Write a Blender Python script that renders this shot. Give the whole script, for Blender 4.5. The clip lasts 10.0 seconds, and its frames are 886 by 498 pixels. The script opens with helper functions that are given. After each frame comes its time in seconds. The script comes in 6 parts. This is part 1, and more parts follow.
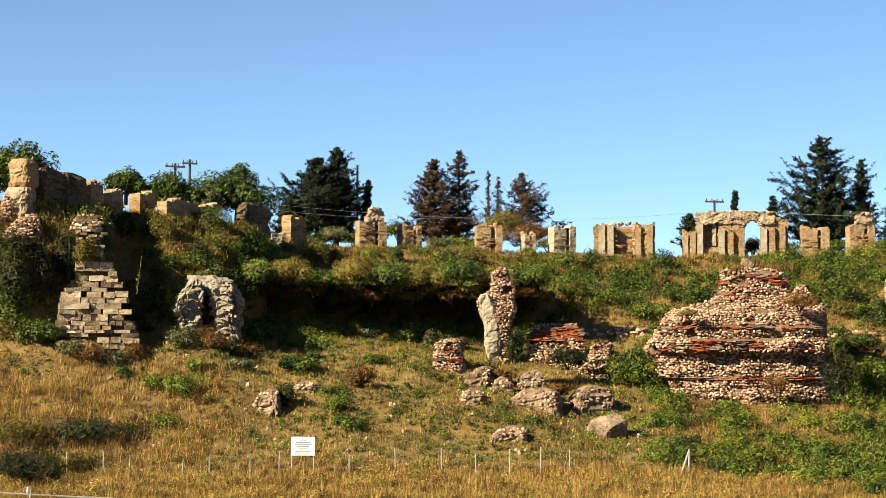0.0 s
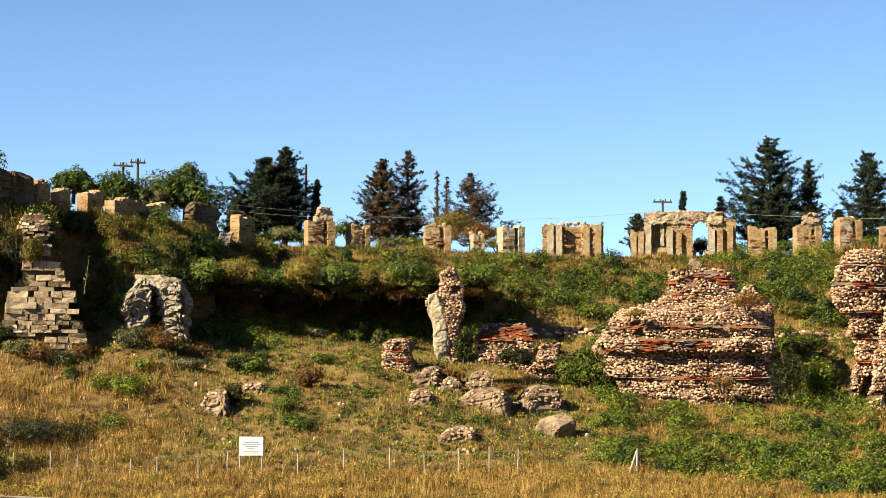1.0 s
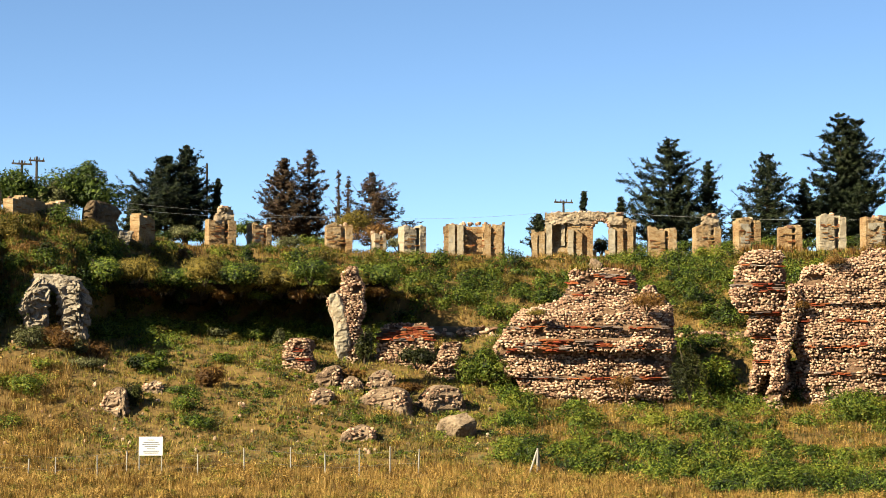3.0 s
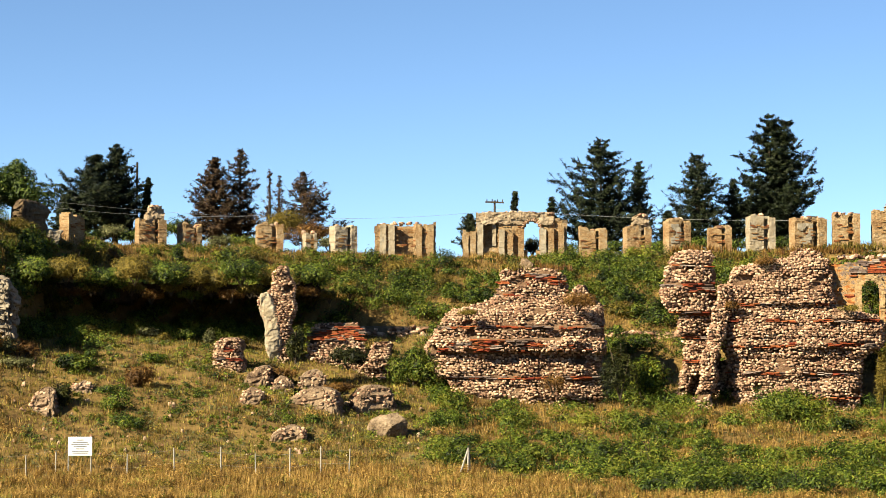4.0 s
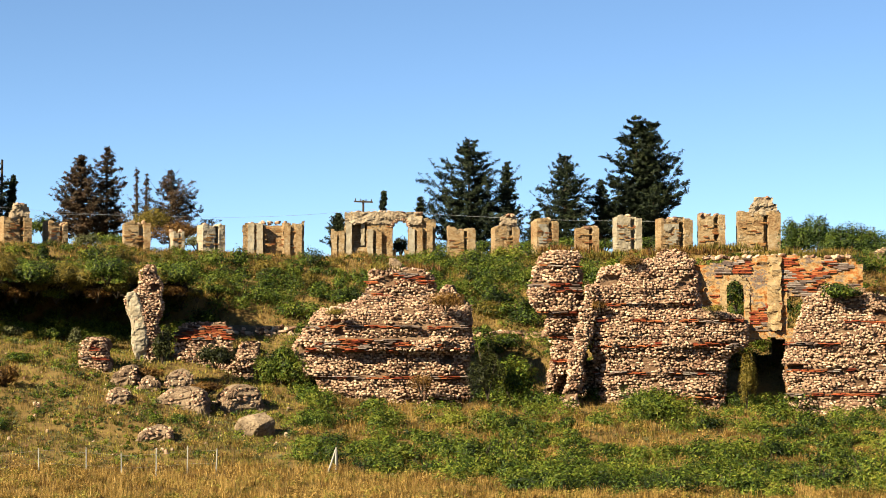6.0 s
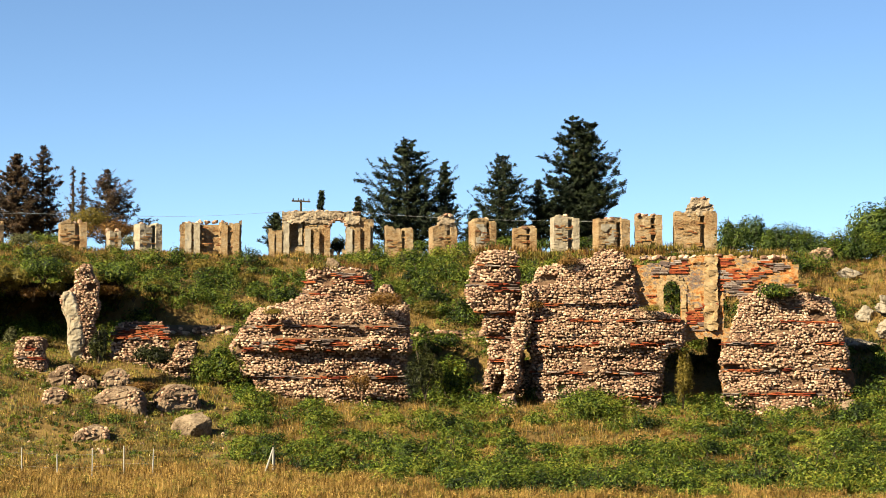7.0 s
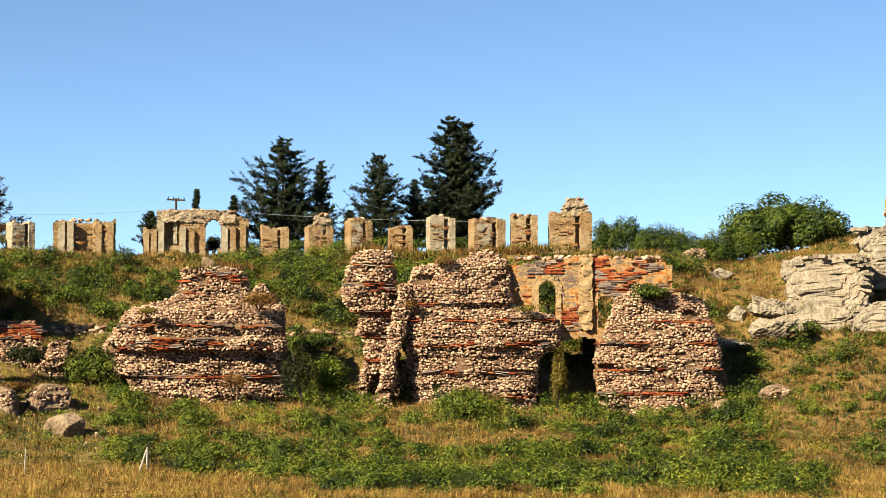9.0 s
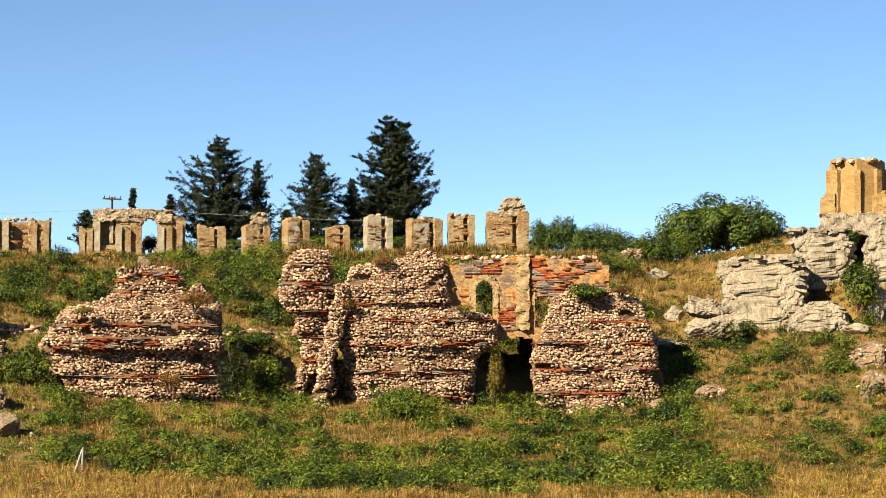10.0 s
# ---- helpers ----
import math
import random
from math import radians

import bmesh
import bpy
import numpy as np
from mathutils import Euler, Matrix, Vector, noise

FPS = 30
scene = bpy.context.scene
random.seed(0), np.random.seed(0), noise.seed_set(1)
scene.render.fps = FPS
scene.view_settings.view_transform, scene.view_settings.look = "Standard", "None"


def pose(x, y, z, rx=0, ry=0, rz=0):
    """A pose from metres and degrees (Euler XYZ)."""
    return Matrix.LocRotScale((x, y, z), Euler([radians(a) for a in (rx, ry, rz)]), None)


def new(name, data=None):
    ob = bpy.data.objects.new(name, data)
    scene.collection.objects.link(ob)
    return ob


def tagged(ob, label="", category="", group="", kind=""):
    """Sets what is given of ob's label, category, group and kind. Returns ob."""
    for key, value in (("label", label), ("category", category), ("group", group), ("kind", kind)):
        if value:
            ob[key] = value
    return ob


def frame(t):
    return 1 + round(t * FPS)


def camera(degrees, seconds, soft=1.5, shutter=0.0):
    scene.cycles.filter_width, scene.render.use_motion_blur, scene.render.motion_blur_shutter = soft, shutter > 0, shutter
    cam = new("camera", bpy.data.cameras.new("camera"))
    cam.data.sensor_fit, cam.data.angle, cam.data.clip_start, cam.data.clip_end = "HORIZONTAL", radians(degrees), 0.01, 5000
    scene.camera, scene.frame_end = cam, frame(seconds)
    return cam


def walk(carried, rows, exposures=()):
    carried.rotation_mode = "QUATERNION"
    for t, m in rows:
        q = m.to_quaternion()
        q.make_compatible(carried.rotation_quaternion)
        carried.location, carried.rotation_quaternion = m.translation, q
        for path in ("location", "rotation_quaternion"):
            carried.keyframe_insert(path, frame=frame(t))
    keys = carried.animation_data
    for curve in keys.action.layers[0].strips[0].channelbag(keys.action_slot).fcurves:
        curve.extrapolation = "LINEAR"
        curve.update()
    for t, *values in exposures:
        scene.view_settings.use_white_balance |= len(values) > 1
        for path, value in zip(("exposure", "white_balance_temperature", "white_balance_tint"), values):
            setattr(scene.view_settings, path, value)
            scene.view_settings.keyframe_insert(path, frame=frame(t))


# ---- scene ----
# ---------------------------------------------------------------- camera: it stands on one spot and pans to the right
cam = camera(23.15, 10.0, soft=0.5)
EYE, PITCH, ROLL = 5.5, 3.275, 0.203
YAW = [
    (0.0, 0.0), (0.5, 0.582), (1.0, 1.359), (1.5, 2.044), (2.0, 2.640), (3.5, 4.829), (4.0, 5.802), (4.5, 6.729), (5.0, 7.708),
    (5.5, 8.497), (7.0, 10.942), (7.5, 11.755), (8.0, 12.642), (8.5, 13.424), (9.0, 14.231), (9.5, 14.985), (10.0, 15.895),
]
walk(cam, [(t, pose(0, 0, EYE, 0, 0, -yaw) @ pose(0, 0, 0, 90 + PITCH, 0, 0) @ pose(0, 0, 0, 0, 0, ROLL)) for t, yaw in YAW],
     [(0.0, 1.99), (4.5, 1.93), (7.0, 1.87), (10.0, 1.83)])

# ---------------------------------------------------------------- light: late sun from the front left, clear sky
SUN_WAY = Vector((0.735, 0.42, -0.53)).normalized()
world = bpy.data.worlds.new("sky")
scene.world = world
world.use_nodes = True
wn, wl = world.node_tree.nodes, world.node_tree.links
sky = wn.new("ShaderNodeTexSky")
sky.sky_type, sky.sun_disc = "NISHITA", False
sky.sun_elevation = math.asin(-SUN_WAY.z)
sky.sun_rotation = math.atan2(-SUN_WAY.x, -SUN_WAY.y)
sky.altitude, sky.air_density, sky.dust_density, sky.ozone_density = 100, 0.5, 0.0, 3.2
tint = wn.new("ShaderNodeMix")
tint.data_type, tint.blend_type = "RGBA", "MULTIPLY"
tint.inputs["Factor"].default_value = 1.0
tint.inputs["B"].default_value = (0.94, 0.985, 0.93, 1)
wl.new(sky.outputs[0], tint.inputs["A"])
wl.new(tint.outputs["Result"], wn["Background"].inputs[0])
wn["Background"].inputs[1].default_value = 0.05
sun_data = bpy.data.lights.new("sun", "SUN")
sun_data.energy, sun_data.angle, sun_data.color = 5.0, radians(0.5), (1.0, 0.86, 0.60)
sun = new("sun", sun_data)
sun.matrix_world = SUN_WAY.to_track_quat("-Z", "Y").to_matrix().to_4x4()


# ---------------------------------------------------------------- materials
def material(name, colours, scale=3.0, coarse=0.35, rough=0.9, bump=0.4, bump_scale=14.0, vary=0.0, source="", hue=0.0, stretch=(1, 1, 1), spec=0.2, gain=0.9):
    """A mottled surface: two noises, fine and coarse, run through a ramp of colours; vary: brightness steps by piece."""
    m = bpy.data.materials.new(name)
    m.use_nodes = True
    n, l = m.node_tree.nodes, m.node_tree.links
    bsdf = n["Principled BSDF"]
    bsdf.inputs["Roughness"].default_value = rough
    bsdf.inputs["Specular IOR Level"].default_value = spec
    geo = n.new("ShaderNodeNewGeometry")
    mp = n.new("ShaderNodeMapping")
    mp.inputs["Scale"].default_value = stretch
    l.new(geo.outputs["Position"], mp.inputs["Vector"])
    fine, wide = n.new("ShaderNodeTexNoise"), n.new("ShaderNodeTexNoise")
    for tex, s in ((fine, scale), (wide, coarse)):
        tex.inputs["Scale"].default_value, tex.inputs["Detail"].default_value = s, 5
        tex.inputs["Roughness"].default_value = 0.65
        l.new(mp.outputs[0], tex.inputs["Vector"])
    mixed = n.new("ShaderNodeMath")
    mixed.operation = "ADD"
    half = n.new("ShaderNodeMath")
    half.operation, half.inputs[1].default_value = "MULTIPLY_ADD", gain
    l.new(fine.outputs[0], mixed.inputs[0])
    l.new(wide.outputs[0], mixed.inputs[1])
    l.new(mixed.outputs[0], half.inputs[0])
    half.inputs[2].default_value = 0.5 - gain
    ramp = n.new("ShaderNodeValToRGB")
    k = len(colours)
    for i in range(2, k):
        ramp.color_ramp.elements.new(0.5)
    for i, c in enumerate(colours):
        e = ramp.color_ramp.elements[i]
        e.position, e.color = 0.25 + 0.5 * i / max(1, k - 1), (*c, 1)
    out = ramp.outputs[0]
    if source:
        rnd = (n.new("ShaderNodeObjectInfo").outputs["Random"] if source == "object" else geo.outputs["Random Per Island"])
        if source == "both":
            rnd_mix = n.new("ShaderNodeMath")
            rnd_mix.operation = "ADD"
            rnd_wrap = n.new("ShaderNodeMath")
            rnd_wrap.operation = "FRACT"
            l.new(n.new("ShaderNodeObjectInfo").outputs["Random"], rnd_mix.inputs[0])
            l.new(geo.outputs["Random Per Island"], rnd_mix.inputs[1])
            l.new(rnd_mix.outputs[0], rnd_wrap.inputs[0])
            rnd = rnd_wrap.outputs[0]
        if hue:
            blend = n.new("ShaderNodeMath")
            blend.operation, blend.inputs[1].default_value = "MULTIPLY_ADD", hue
            blend.inputs[2].default_value = -hue / 2
            l.new(rnd, blend.inputs[0])
            shift = n.new("ShaderNodeMath")
            shift.operation = "ADD"
            l.new(half.outputs[0], shift.inputs[0])
            l.new(blend.outputs[0], shift.inputs[1])
            l.new(shift.outputs[0], ramp.inputs[0])
        sc = n.new("ShaderNodeMath")
        sc.operation, sc.inputs[1].default_value, sc.inputs[2].default_value = "MULTIPLY_ADD", 2 * vary, 1 - vary
        w = n.new("ShaderNodeMath")
        w.operation, w.inputs[1].default_value = "MULTIPLY", 7.31
        fr = n.new("ShaderNodeMath")
        fr.operation = "FRACT"
        l.new(rnd, w.inputs[0])
        l.new(w.outputs[0], fr.inputs[0])
        l.new(fr.outputs[0], sc.inputs[0])
        hs = n.new("ShaderNodeHueSaturation")
        l.new(sc.outputs[0], hs.inputs["Value"])
        l.new(out, hs.inputs["Color"])
        out = hs.outputs[0]
    if not (source and hue):
        l.new(half.outputs[0], ramp.inputs[0])
    l.new(out, bsdf.inputs["Base Color"])
    if bump:
        bn = n.new("ShaderNodeTexNoise")
        bn.inputs["Scale"].default_value, bn.inputs["Detail"].default_value = bump_scale, 4
        l.new(mp.outputs[0], bn.inputs["Vector"])
        b = n.new("ShaderNodeBump")
        b.inputs["Strength"].default_value, b.inputs["Distance"].default_value = bump, 0.06
        l.new(bn.outputs[0], b.inputs["Height"])
        l.new(b.outputs[0], bsdf.inputs["Normal"])
    return m


def leafy(name, colours, vary=0.35, hue=0.5, trans=0.25, coarse=0.45):
    """Leaves and blades: light also passes through them."""
    m = material(name, colours, 1.2, coarse, 0.65, 0, 10, vary, "island", hue, spec=0.25, gain=1.7)
    n, l = m.node_tree.nodes, m.node_tree.links
    bsdf, out = n["Principled BSDF"], n["Material Output"]
    tr = n.new("ShaderNodeBsdfTranslucent")
    mix = n.new("ShaderNodeMixShader")
    mix.inputs[0].default_value = trans
    l.new(bsdf.inputs["Base Color"].links[0].from_socket, tr.inputs[0])
    l.new(bsdf.outputs[0], mix.inputs[1])
    l.new(tr.outputs[0], mix.inputs[2])
    l.new(mix.outputs[0], out.inputs[0])
    return m


M_SOIL = material("dry_soil", [(0.048, 0.028, 0.009), (0.095, 0.060, 0.018), (0.143, 0.092, 0.029), (0.070, 0.054, 0.011)], 2.5, 0.25, 0.95, 0.8, 9)
M_STONE = material("rubble_stone", [(0.160, 0.089, 0.057), (0.305, 0.203, 0.132), (0.430, 0.319, 0.217), (0.280, 0.177, 0.116)], 6, 0.45, 0.92, 0.5, 22, 0.38, "both", 0.9)
M_MORTAR = material("lime_mortar", [(0.045, 0.023, 0.013), (0.099, 0.058, 0.033), (0.163, 0.112, 0.069)], 5, 0.6, 0.95, 1.0, 12)
M_TILE_RED = material("fired_tile", [(0.111, 0.017, 0.007), (0.191, 0.039, 0.011), (0.246, 0.081, 0.027)], 6, 0.6, 0.85, 0.4, 20, 0.3, "both", 0.6)
M_TILE_GREY = material("grey_tile", [(0.072, 0.051, 0.044), (0.128, 0.089, 0.072), (0.200, 0.166, 0.140)], 6, 0.6, 0.85, 0.4, 20, 0.3, "both", 0.5)
M_BRICK = material("weathered_brickwork", [(0.115, 0.056, 0.024), (0.196, 0.121, 0.056), (0.242, 0.174, 0.095), (0.264, 0.218, 0.150)], 5.5, 0.5, 0.9, 1.0, 18, stretch=(1, 1, 2.2))
# earth of the bank's ledge, shade painted in as near-black
M_SHADE_EARTH = material("shade_dark_earth", [(0.010, 0.007, 0.004), (0.024, 0.015, 0.009), (0.038, 0.025, 0.014)], 3, 0.5, 0.95, 0.9, 9)
M_ORANGE = material("orange_brickwork", [(0.128, 0.034, 0.010), (0.230, 0.089, 0.022), (0.255, 0.162, 0.072), (0.089, 0.075, 0.072), (0.221, 0.098, 0.025)], 3.0, 0.6, 0.9, 0.9, 14, stretch=(1, 1, 1.8))
M_PALE = material("pale_plaster", [(0.167, 0.132, 0.084), (0.231, 0.196, 0.139), (0.262, 0.239, 0.191)], 3, 0.5, 0.9, 0.5, 12)
M_BUFF = material("buff_brickwork", [(0.178, 0.106, 0.044), (0.242, 0.166, 0.083), (0.255, 0.197, 0.119)], 4, 0.6, 0.9, 0.8, 12, stretch=(1, 1, 2.5))
M_ROCK = material("pale_limestone", [(0.030, 0.025, 0.019), (0.128, 0.104, 0.074), (0.222, 0.194, 0.150), (0.140, 0.106, 0.070), (0.242, 0.216, 0.174)], 2.6, 0.6, 0.95, 1.0, 6, stretch=(1.6, 1.6, 0.6))
M_RUBBLE_PALE = material("pale_rubble", [(0.102, 0.073, 0.046), (0.212, 0.163, 0.109), (0.289, 0.238, 0.167)], 6, 0.8, 0.95, 1.0, 16)
M_RUBBLE = material("rubble_mass", [(0.038, 0.023, 0.014), (0.105, 0.069, 0.043), (0.190, 0.138, 0.090), (0.120, 0.080, 0.050)], 7, 0.8, 0.95, 1.0, 14)
M_BOULDER = material("brown_conglomerate", [(0.065, 0.045, 0.028), (0.138, 0.099, 0.063), (0.238, 0.183, 0.123)], 5, 0.8, 0.95, 1.0, 9)
M_TOWER = material("yellow_brickwork", [(0.153, 0.083, 0.027), (0.230, 0.145, 0.056), (0.264, 0.194, 0.102)], 5.5, 0.5, 0.9, 0.8, 18, stretch=(1, 1, 2.2))
M_SHORT = leafy("short_grass", [(0.070, 0.063, 0.008), (0.146, 0.129, 0.016), (0.234, 0.190, 0.035)], 0.32, 0.8)
# also carries painted shade for the western stumps and the doorway passage
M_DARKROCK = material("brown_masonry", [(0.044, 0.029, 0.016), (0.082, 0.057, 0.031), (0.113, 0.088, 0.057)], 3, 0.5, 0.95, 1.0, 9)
M_STRAW = leafy("dry_grass", [(0.108, 0.062, 0.011), (0.240, 0.143, 0.028), (0.344, 0.226, 0.069)], 0.28, 0.7, 0.3)
M_OLIVE = leafy("olive_grass", [(0.047, 0.040, 0.004), (0.099, 0.079, 0.008), (0.160, 0.117, 0.017)], 0.32, 0.8)
M_GREEN = leafy("shrub_leaf", [(0.007, 0.015, 0.002), (0.030, 0.055, 0.004), (0.073, 0.108, 0.008), (0.108, 0.124, 0.012)], 0.4, 0.5, 0.32)
M_CREEPER = leafy("dark_creeper", [(0.006, 0.009, 0.002), (0.017, 0.022, 0.003), (0.042, 0.046, 0.007)], 0.4, 0.5)
M_HERB = leafy("bright_herb", [(0.015, 0.031, 0.002), (0.054, 0.090, 0.006), (0.121, 0.158, 0.013), (0.162, 0.161, 0.018)], 0.4, 0.5, 0.32)
M_SAGE = leafy("grey_green_leaf", [(0.043, 0.047, 0.014), (0.078, 0.082, 0.027), (0.129, 0.129, 0.052)], 0.3, 0.5)
M_BROWNWEED = leafy("brown_weed", [(0.054, 0.025, 0.005), (0.107, 0.051, 0.009), (0.161, 0.087, 0.017)], 0.3, 0.5)
M_NEEDLE = leafy("conifer_needle", [(0.005, 0.010, 0.004), (0.011, 0.018, 0.006), (0.022, 0.030, 0.008)], 0.4, 0.6, 0.12)
M_RUSTY = leafy("browned_needle", [(0.025, 0.017, 0.007), (0.054, 0.031, 0.014), (0.083, 0.049, 0.025)], 0.4, 0.6, 0.15)
M_TREELEAF = leafy("tree_leaf", [(0.014, 0.029, 0.003), (0.036, 0.061, 0.006), (0.078, 0.106, 0.012)], 0.3, 0.6)
M_BARK = material("bark", [(0.023, 0.018, 0.012), (0.047, 0.036, 0.023), (0.071, 0.055, 0.039)], 6, 1, 0.95, 0.8, 20, stretch=(1, 1, 0.3))
M_POST = material("pale_post", [(0.176, 0.165, 0.141), (0.235, 0.224, 0.196), (0.266, 0.258, 0.235)], 8, 1, 0.8, 0.3, 20)
M_WIRE = material("steel_wire", [(0.170, 0.170, 0.170), (0.272, 0.272, 0.272)], 8, 1, 0.5, 0)
M_WHITE = material("white_board", [(0.666, 0.666, 0.648), (0.720, 0.720, 0.711)], 3, 0.5, 0.5, 0)
M_INK = material("grey_ink", [(0.139, 0.139, 0.148), (0.165, 0.165, 0.174)], 3, 0.5, 0.6, 0)


# ---------------------------------------------------------------- places by bearing and distance from the viewpoint
def at(b, d, z=0.0):
    return Vector((d * math.sin(radians(b)), d * math.cos(radians(b)), z))


def stand(b, d, z, turn=0.0):
    """A pose at a bearing and distance: x to the right, y away from the viewpoint, turned by some degrees."""
    return Matrix.Translation(at(b, d, z)) @ Matrix.Rotation(radians(turn - b), 4, "Z")


def mesh_of(name, verts, faces, smooth=False):
    me = bpy.data.meshes.new(name)
    verts, faces = np.asarray(verts, dtype=np.float32), np.asarray(faces, dtype=np.int32)
    k = faces.shape[1]
    me.vertices.add(len(verts))
    me.vertices.foreach_set("co", verts.ravel())
    me.loops.add(faces.size)
    me.loops.foreach_set("vertex_index", faces.ravel())
    me.polygons.add(len(faces))
    me.polygons.foreach_set("loop_start", np.arange(0, faces.size, k, dtype=np.int32))
    me.polygons.foreach_set("use_smooth", np.full(len(faces), smooth))
    me.update(calc_edges=True)
    return me


def mesh_bm(name, bm, smooth=False):
    me = bpy.data.meshes.new(name)
    bm.normal_update()
    bm.to_mesh(me)
    bm.free()
    if smooth:
        me.polygons.foreach_set("use_smooth", np.full(len(me.polygons), True))
    return me


def part(name, me, mat, parent, label="", m=None, kind=""):
    if not isinstance(me, bpy.types.Mesh):
        me = mesh_bm(name, me)
    if not me.materials:
        me.materials.append(mat)
    ob = new(name, me)
    ob.parent = parent
    if m is not None:
        ob.matrix_basis = m
    return tagged(ob, label=label, kind=kind)


def thing(name, m, label, category, group="", kind=""):
    ob = new(name)
    ob.empty_display_size = 0.3
    ob.matrix_world = m
    return tagged(ob, label, category, group, kind)


def bump3(x, y, z, s=1.0):
    return noise.noise(Vector((x * s, y * s, z * s)))


# ---------------------------------------------------------------- the ground: meadow, slope, scarp and terrace in one sheet
KNOTS = [-16, -11.6, -9.2, -8.95, -8.7, -7.7, -7.2, -5.9, -5.3, -4.6, -2.5, 0, 2, 5, 9, 12, 16, 20, 22, 25, 28, 33]
Z112 = [3.2, 3.2, 2.6, 2.6, 2.5, 2.4, 2.3, 2.1, 2.05, 2.0, 2.0, 2.0, 1.9, 1.6, 1.4, 1.4, 1.4, 1.4, 1.4, 1.5, 1.6, 1.6]
Z118 = [5.5, 5.5, 5.2, 5.2, 5.2, 5.3, 5.4, 5.2, 4.9, 4.7, 4.5, 4.2, 3.7, 2.7, 2.6, 2.6, 2.6, 2.3, 2.4, 2.8, 3.0, 3.0]
FOOT_D = [121, 121, 121, 121.4, 127.6, 126.0, 123.0, 123.2, 128, 132.4, 136.6, 137.2, 135.5, 134.5, 134, 134, 134, 134, 134, 134, 134, 134]
FOOT_Z = [7.4, 7.4, 7.7, 7.8, 8.9, 8.8, 8.3, 8.2, 8.0, 7.8, 7.8, 7.9, 8.0, 8.1, 8.0, 7.6, 7.4, 7.3, 7.6, 8.5, 8.8, 8.8]
SHELF = [8.4, 8.4, 8.4, 8.4, 8.4, 8.3, 8.3, 8.0, 7.3, 7.0, 6.9, 6.4, 5.7, 4.5, 3.8, 3.9, 3.7, 3.1, 4.1, 5.2, 5.8, 5.8]
TOP_D = [124, 124, 125.5, 126, 129.4, 129.8, 130, 132.5, 135, 136.5, 144, 148, 148, 148, 148, 147, 147, 147, 148, 143, 142, 142]
TOP_Z = [14.9, 14.9, 15.0, 15.0, 15.0, 14.9, 14.8, 14.6, 14.2, 14.0, 13.7, 13.9, 13.6, 13.3, 13.2, 13.4, 13.7, 13.5, 12.9, 14.2, 15.0, 15.0]


def height(b, d, rough=True):
    b = b if -16 <= b <= 33 else (-16 if b < -16 or b > 180 else 33)
    k = lambda row: float(np.interp(b, KNOTS, row))
    fd, fz, td, tz = k(FOOT_D), k(FOOT_Z), k(TOP_D), k(TOP_Z)
    if d <= 118 or d <= fd:
        ds, zs = [0, 60, 95, 105, 112, 118], [0, 0, 0.05, 0.5, k(Z112), k(Z118)]
        if fd > 126:
            ds, zs = ds + [125, 126.5], zs + [k(SHELF), k(SHELF) + 0.3]
        z = float(np.interp(d, ds + [fd], zs + [fz]))
    elif d < td:
        f = (d - fd) / (td - fd)
        cut = float(np.interp(b, [-5.6, -4.8, 3.6, 5.0], [0, 1, 1, 0]))
        z = fz + (tz - fz) * (f ** 0.75 * (1 - cut) + cut * float(np.interp(f, [0, 0.07, 1], [0, 0.42, 1])))
    else:
        z = float(np.interp(d, [td, td + 14, 260, 700, 4000], [tz, max(tz, 13.9), 15, 10, -20]))
    if rough and 85 < d < 220:
        x, y = d * math.sin(radians(b)), d * math.cos(radians(b))
        z += 0.34 * bump3(x, y, 3.0, 0.35) + 0.10 * bump3(x, y, 7.0, 1.1)
    return z


def build_ground():
    bs = np.concatenate([np.arange(-180, -20, 8.0), np.arange(-20, -13, 1.0), np.arange(-13, 29.01, 0.25), np.arange(30, 37, 1.0), np.arange(40, 180, 8.0)])
    ds = np.concatenate([[2.0, 20, 40, 60, 75, 85], np.arange(90, 118, 0.7), np.arange(118, 152, 0.4), np.arange(152, 180, 1.5), [190, 205, 225, 260, 320, 420, 600, 1000, 2000, 4000]])
    verts = [at(b, d, height(b, d)) for b in bs for d in ds]
    nb, nd = len(bs), len(ds)
    i, j = np.meshgrid(np.arange(nb), np.arange(nd - 1), indexing="ij")
    i2 = (i + 1) % nb
    faces = np.stack([i * nd + j, i2 * nd + j, i2 * nd + j + 1, i * nd + j + 1], -1).reshape(-1, 4)[:, ::-1]
    me = mesh_of("ground", verts, faces, True)
    bm = bmesh.new()
    bm.from_mesh(me)
    bm.verts.ensure_lookup_table()
    bm.faces.new([bm.verts[k * nd] for k in range(nb)][::-1])
    bm.to_mesh(me)
    bm.free()
    ob = new("ground", me)
    ob.data.materials.append(M_SOIL)
    tagged(ob, "dry grassy hillside with soil showing between tufts", "ground", kind="structure")


build_ground()
RNG = np.random.default_rng(11)


# ---------------------------------------------------------------- pieces: rubble stones and flat tiles
def ico():
    bm = bmesh.new()
    bmesh.ops.create_icosphere(bm, subdivisions=1, radius=1.0)
    v = np.array([p.co[:] for p in bm.verts])
    f = np.array([[q.index for q in p.verts] for p in bm.faces])
    bm.free()
    return v, f


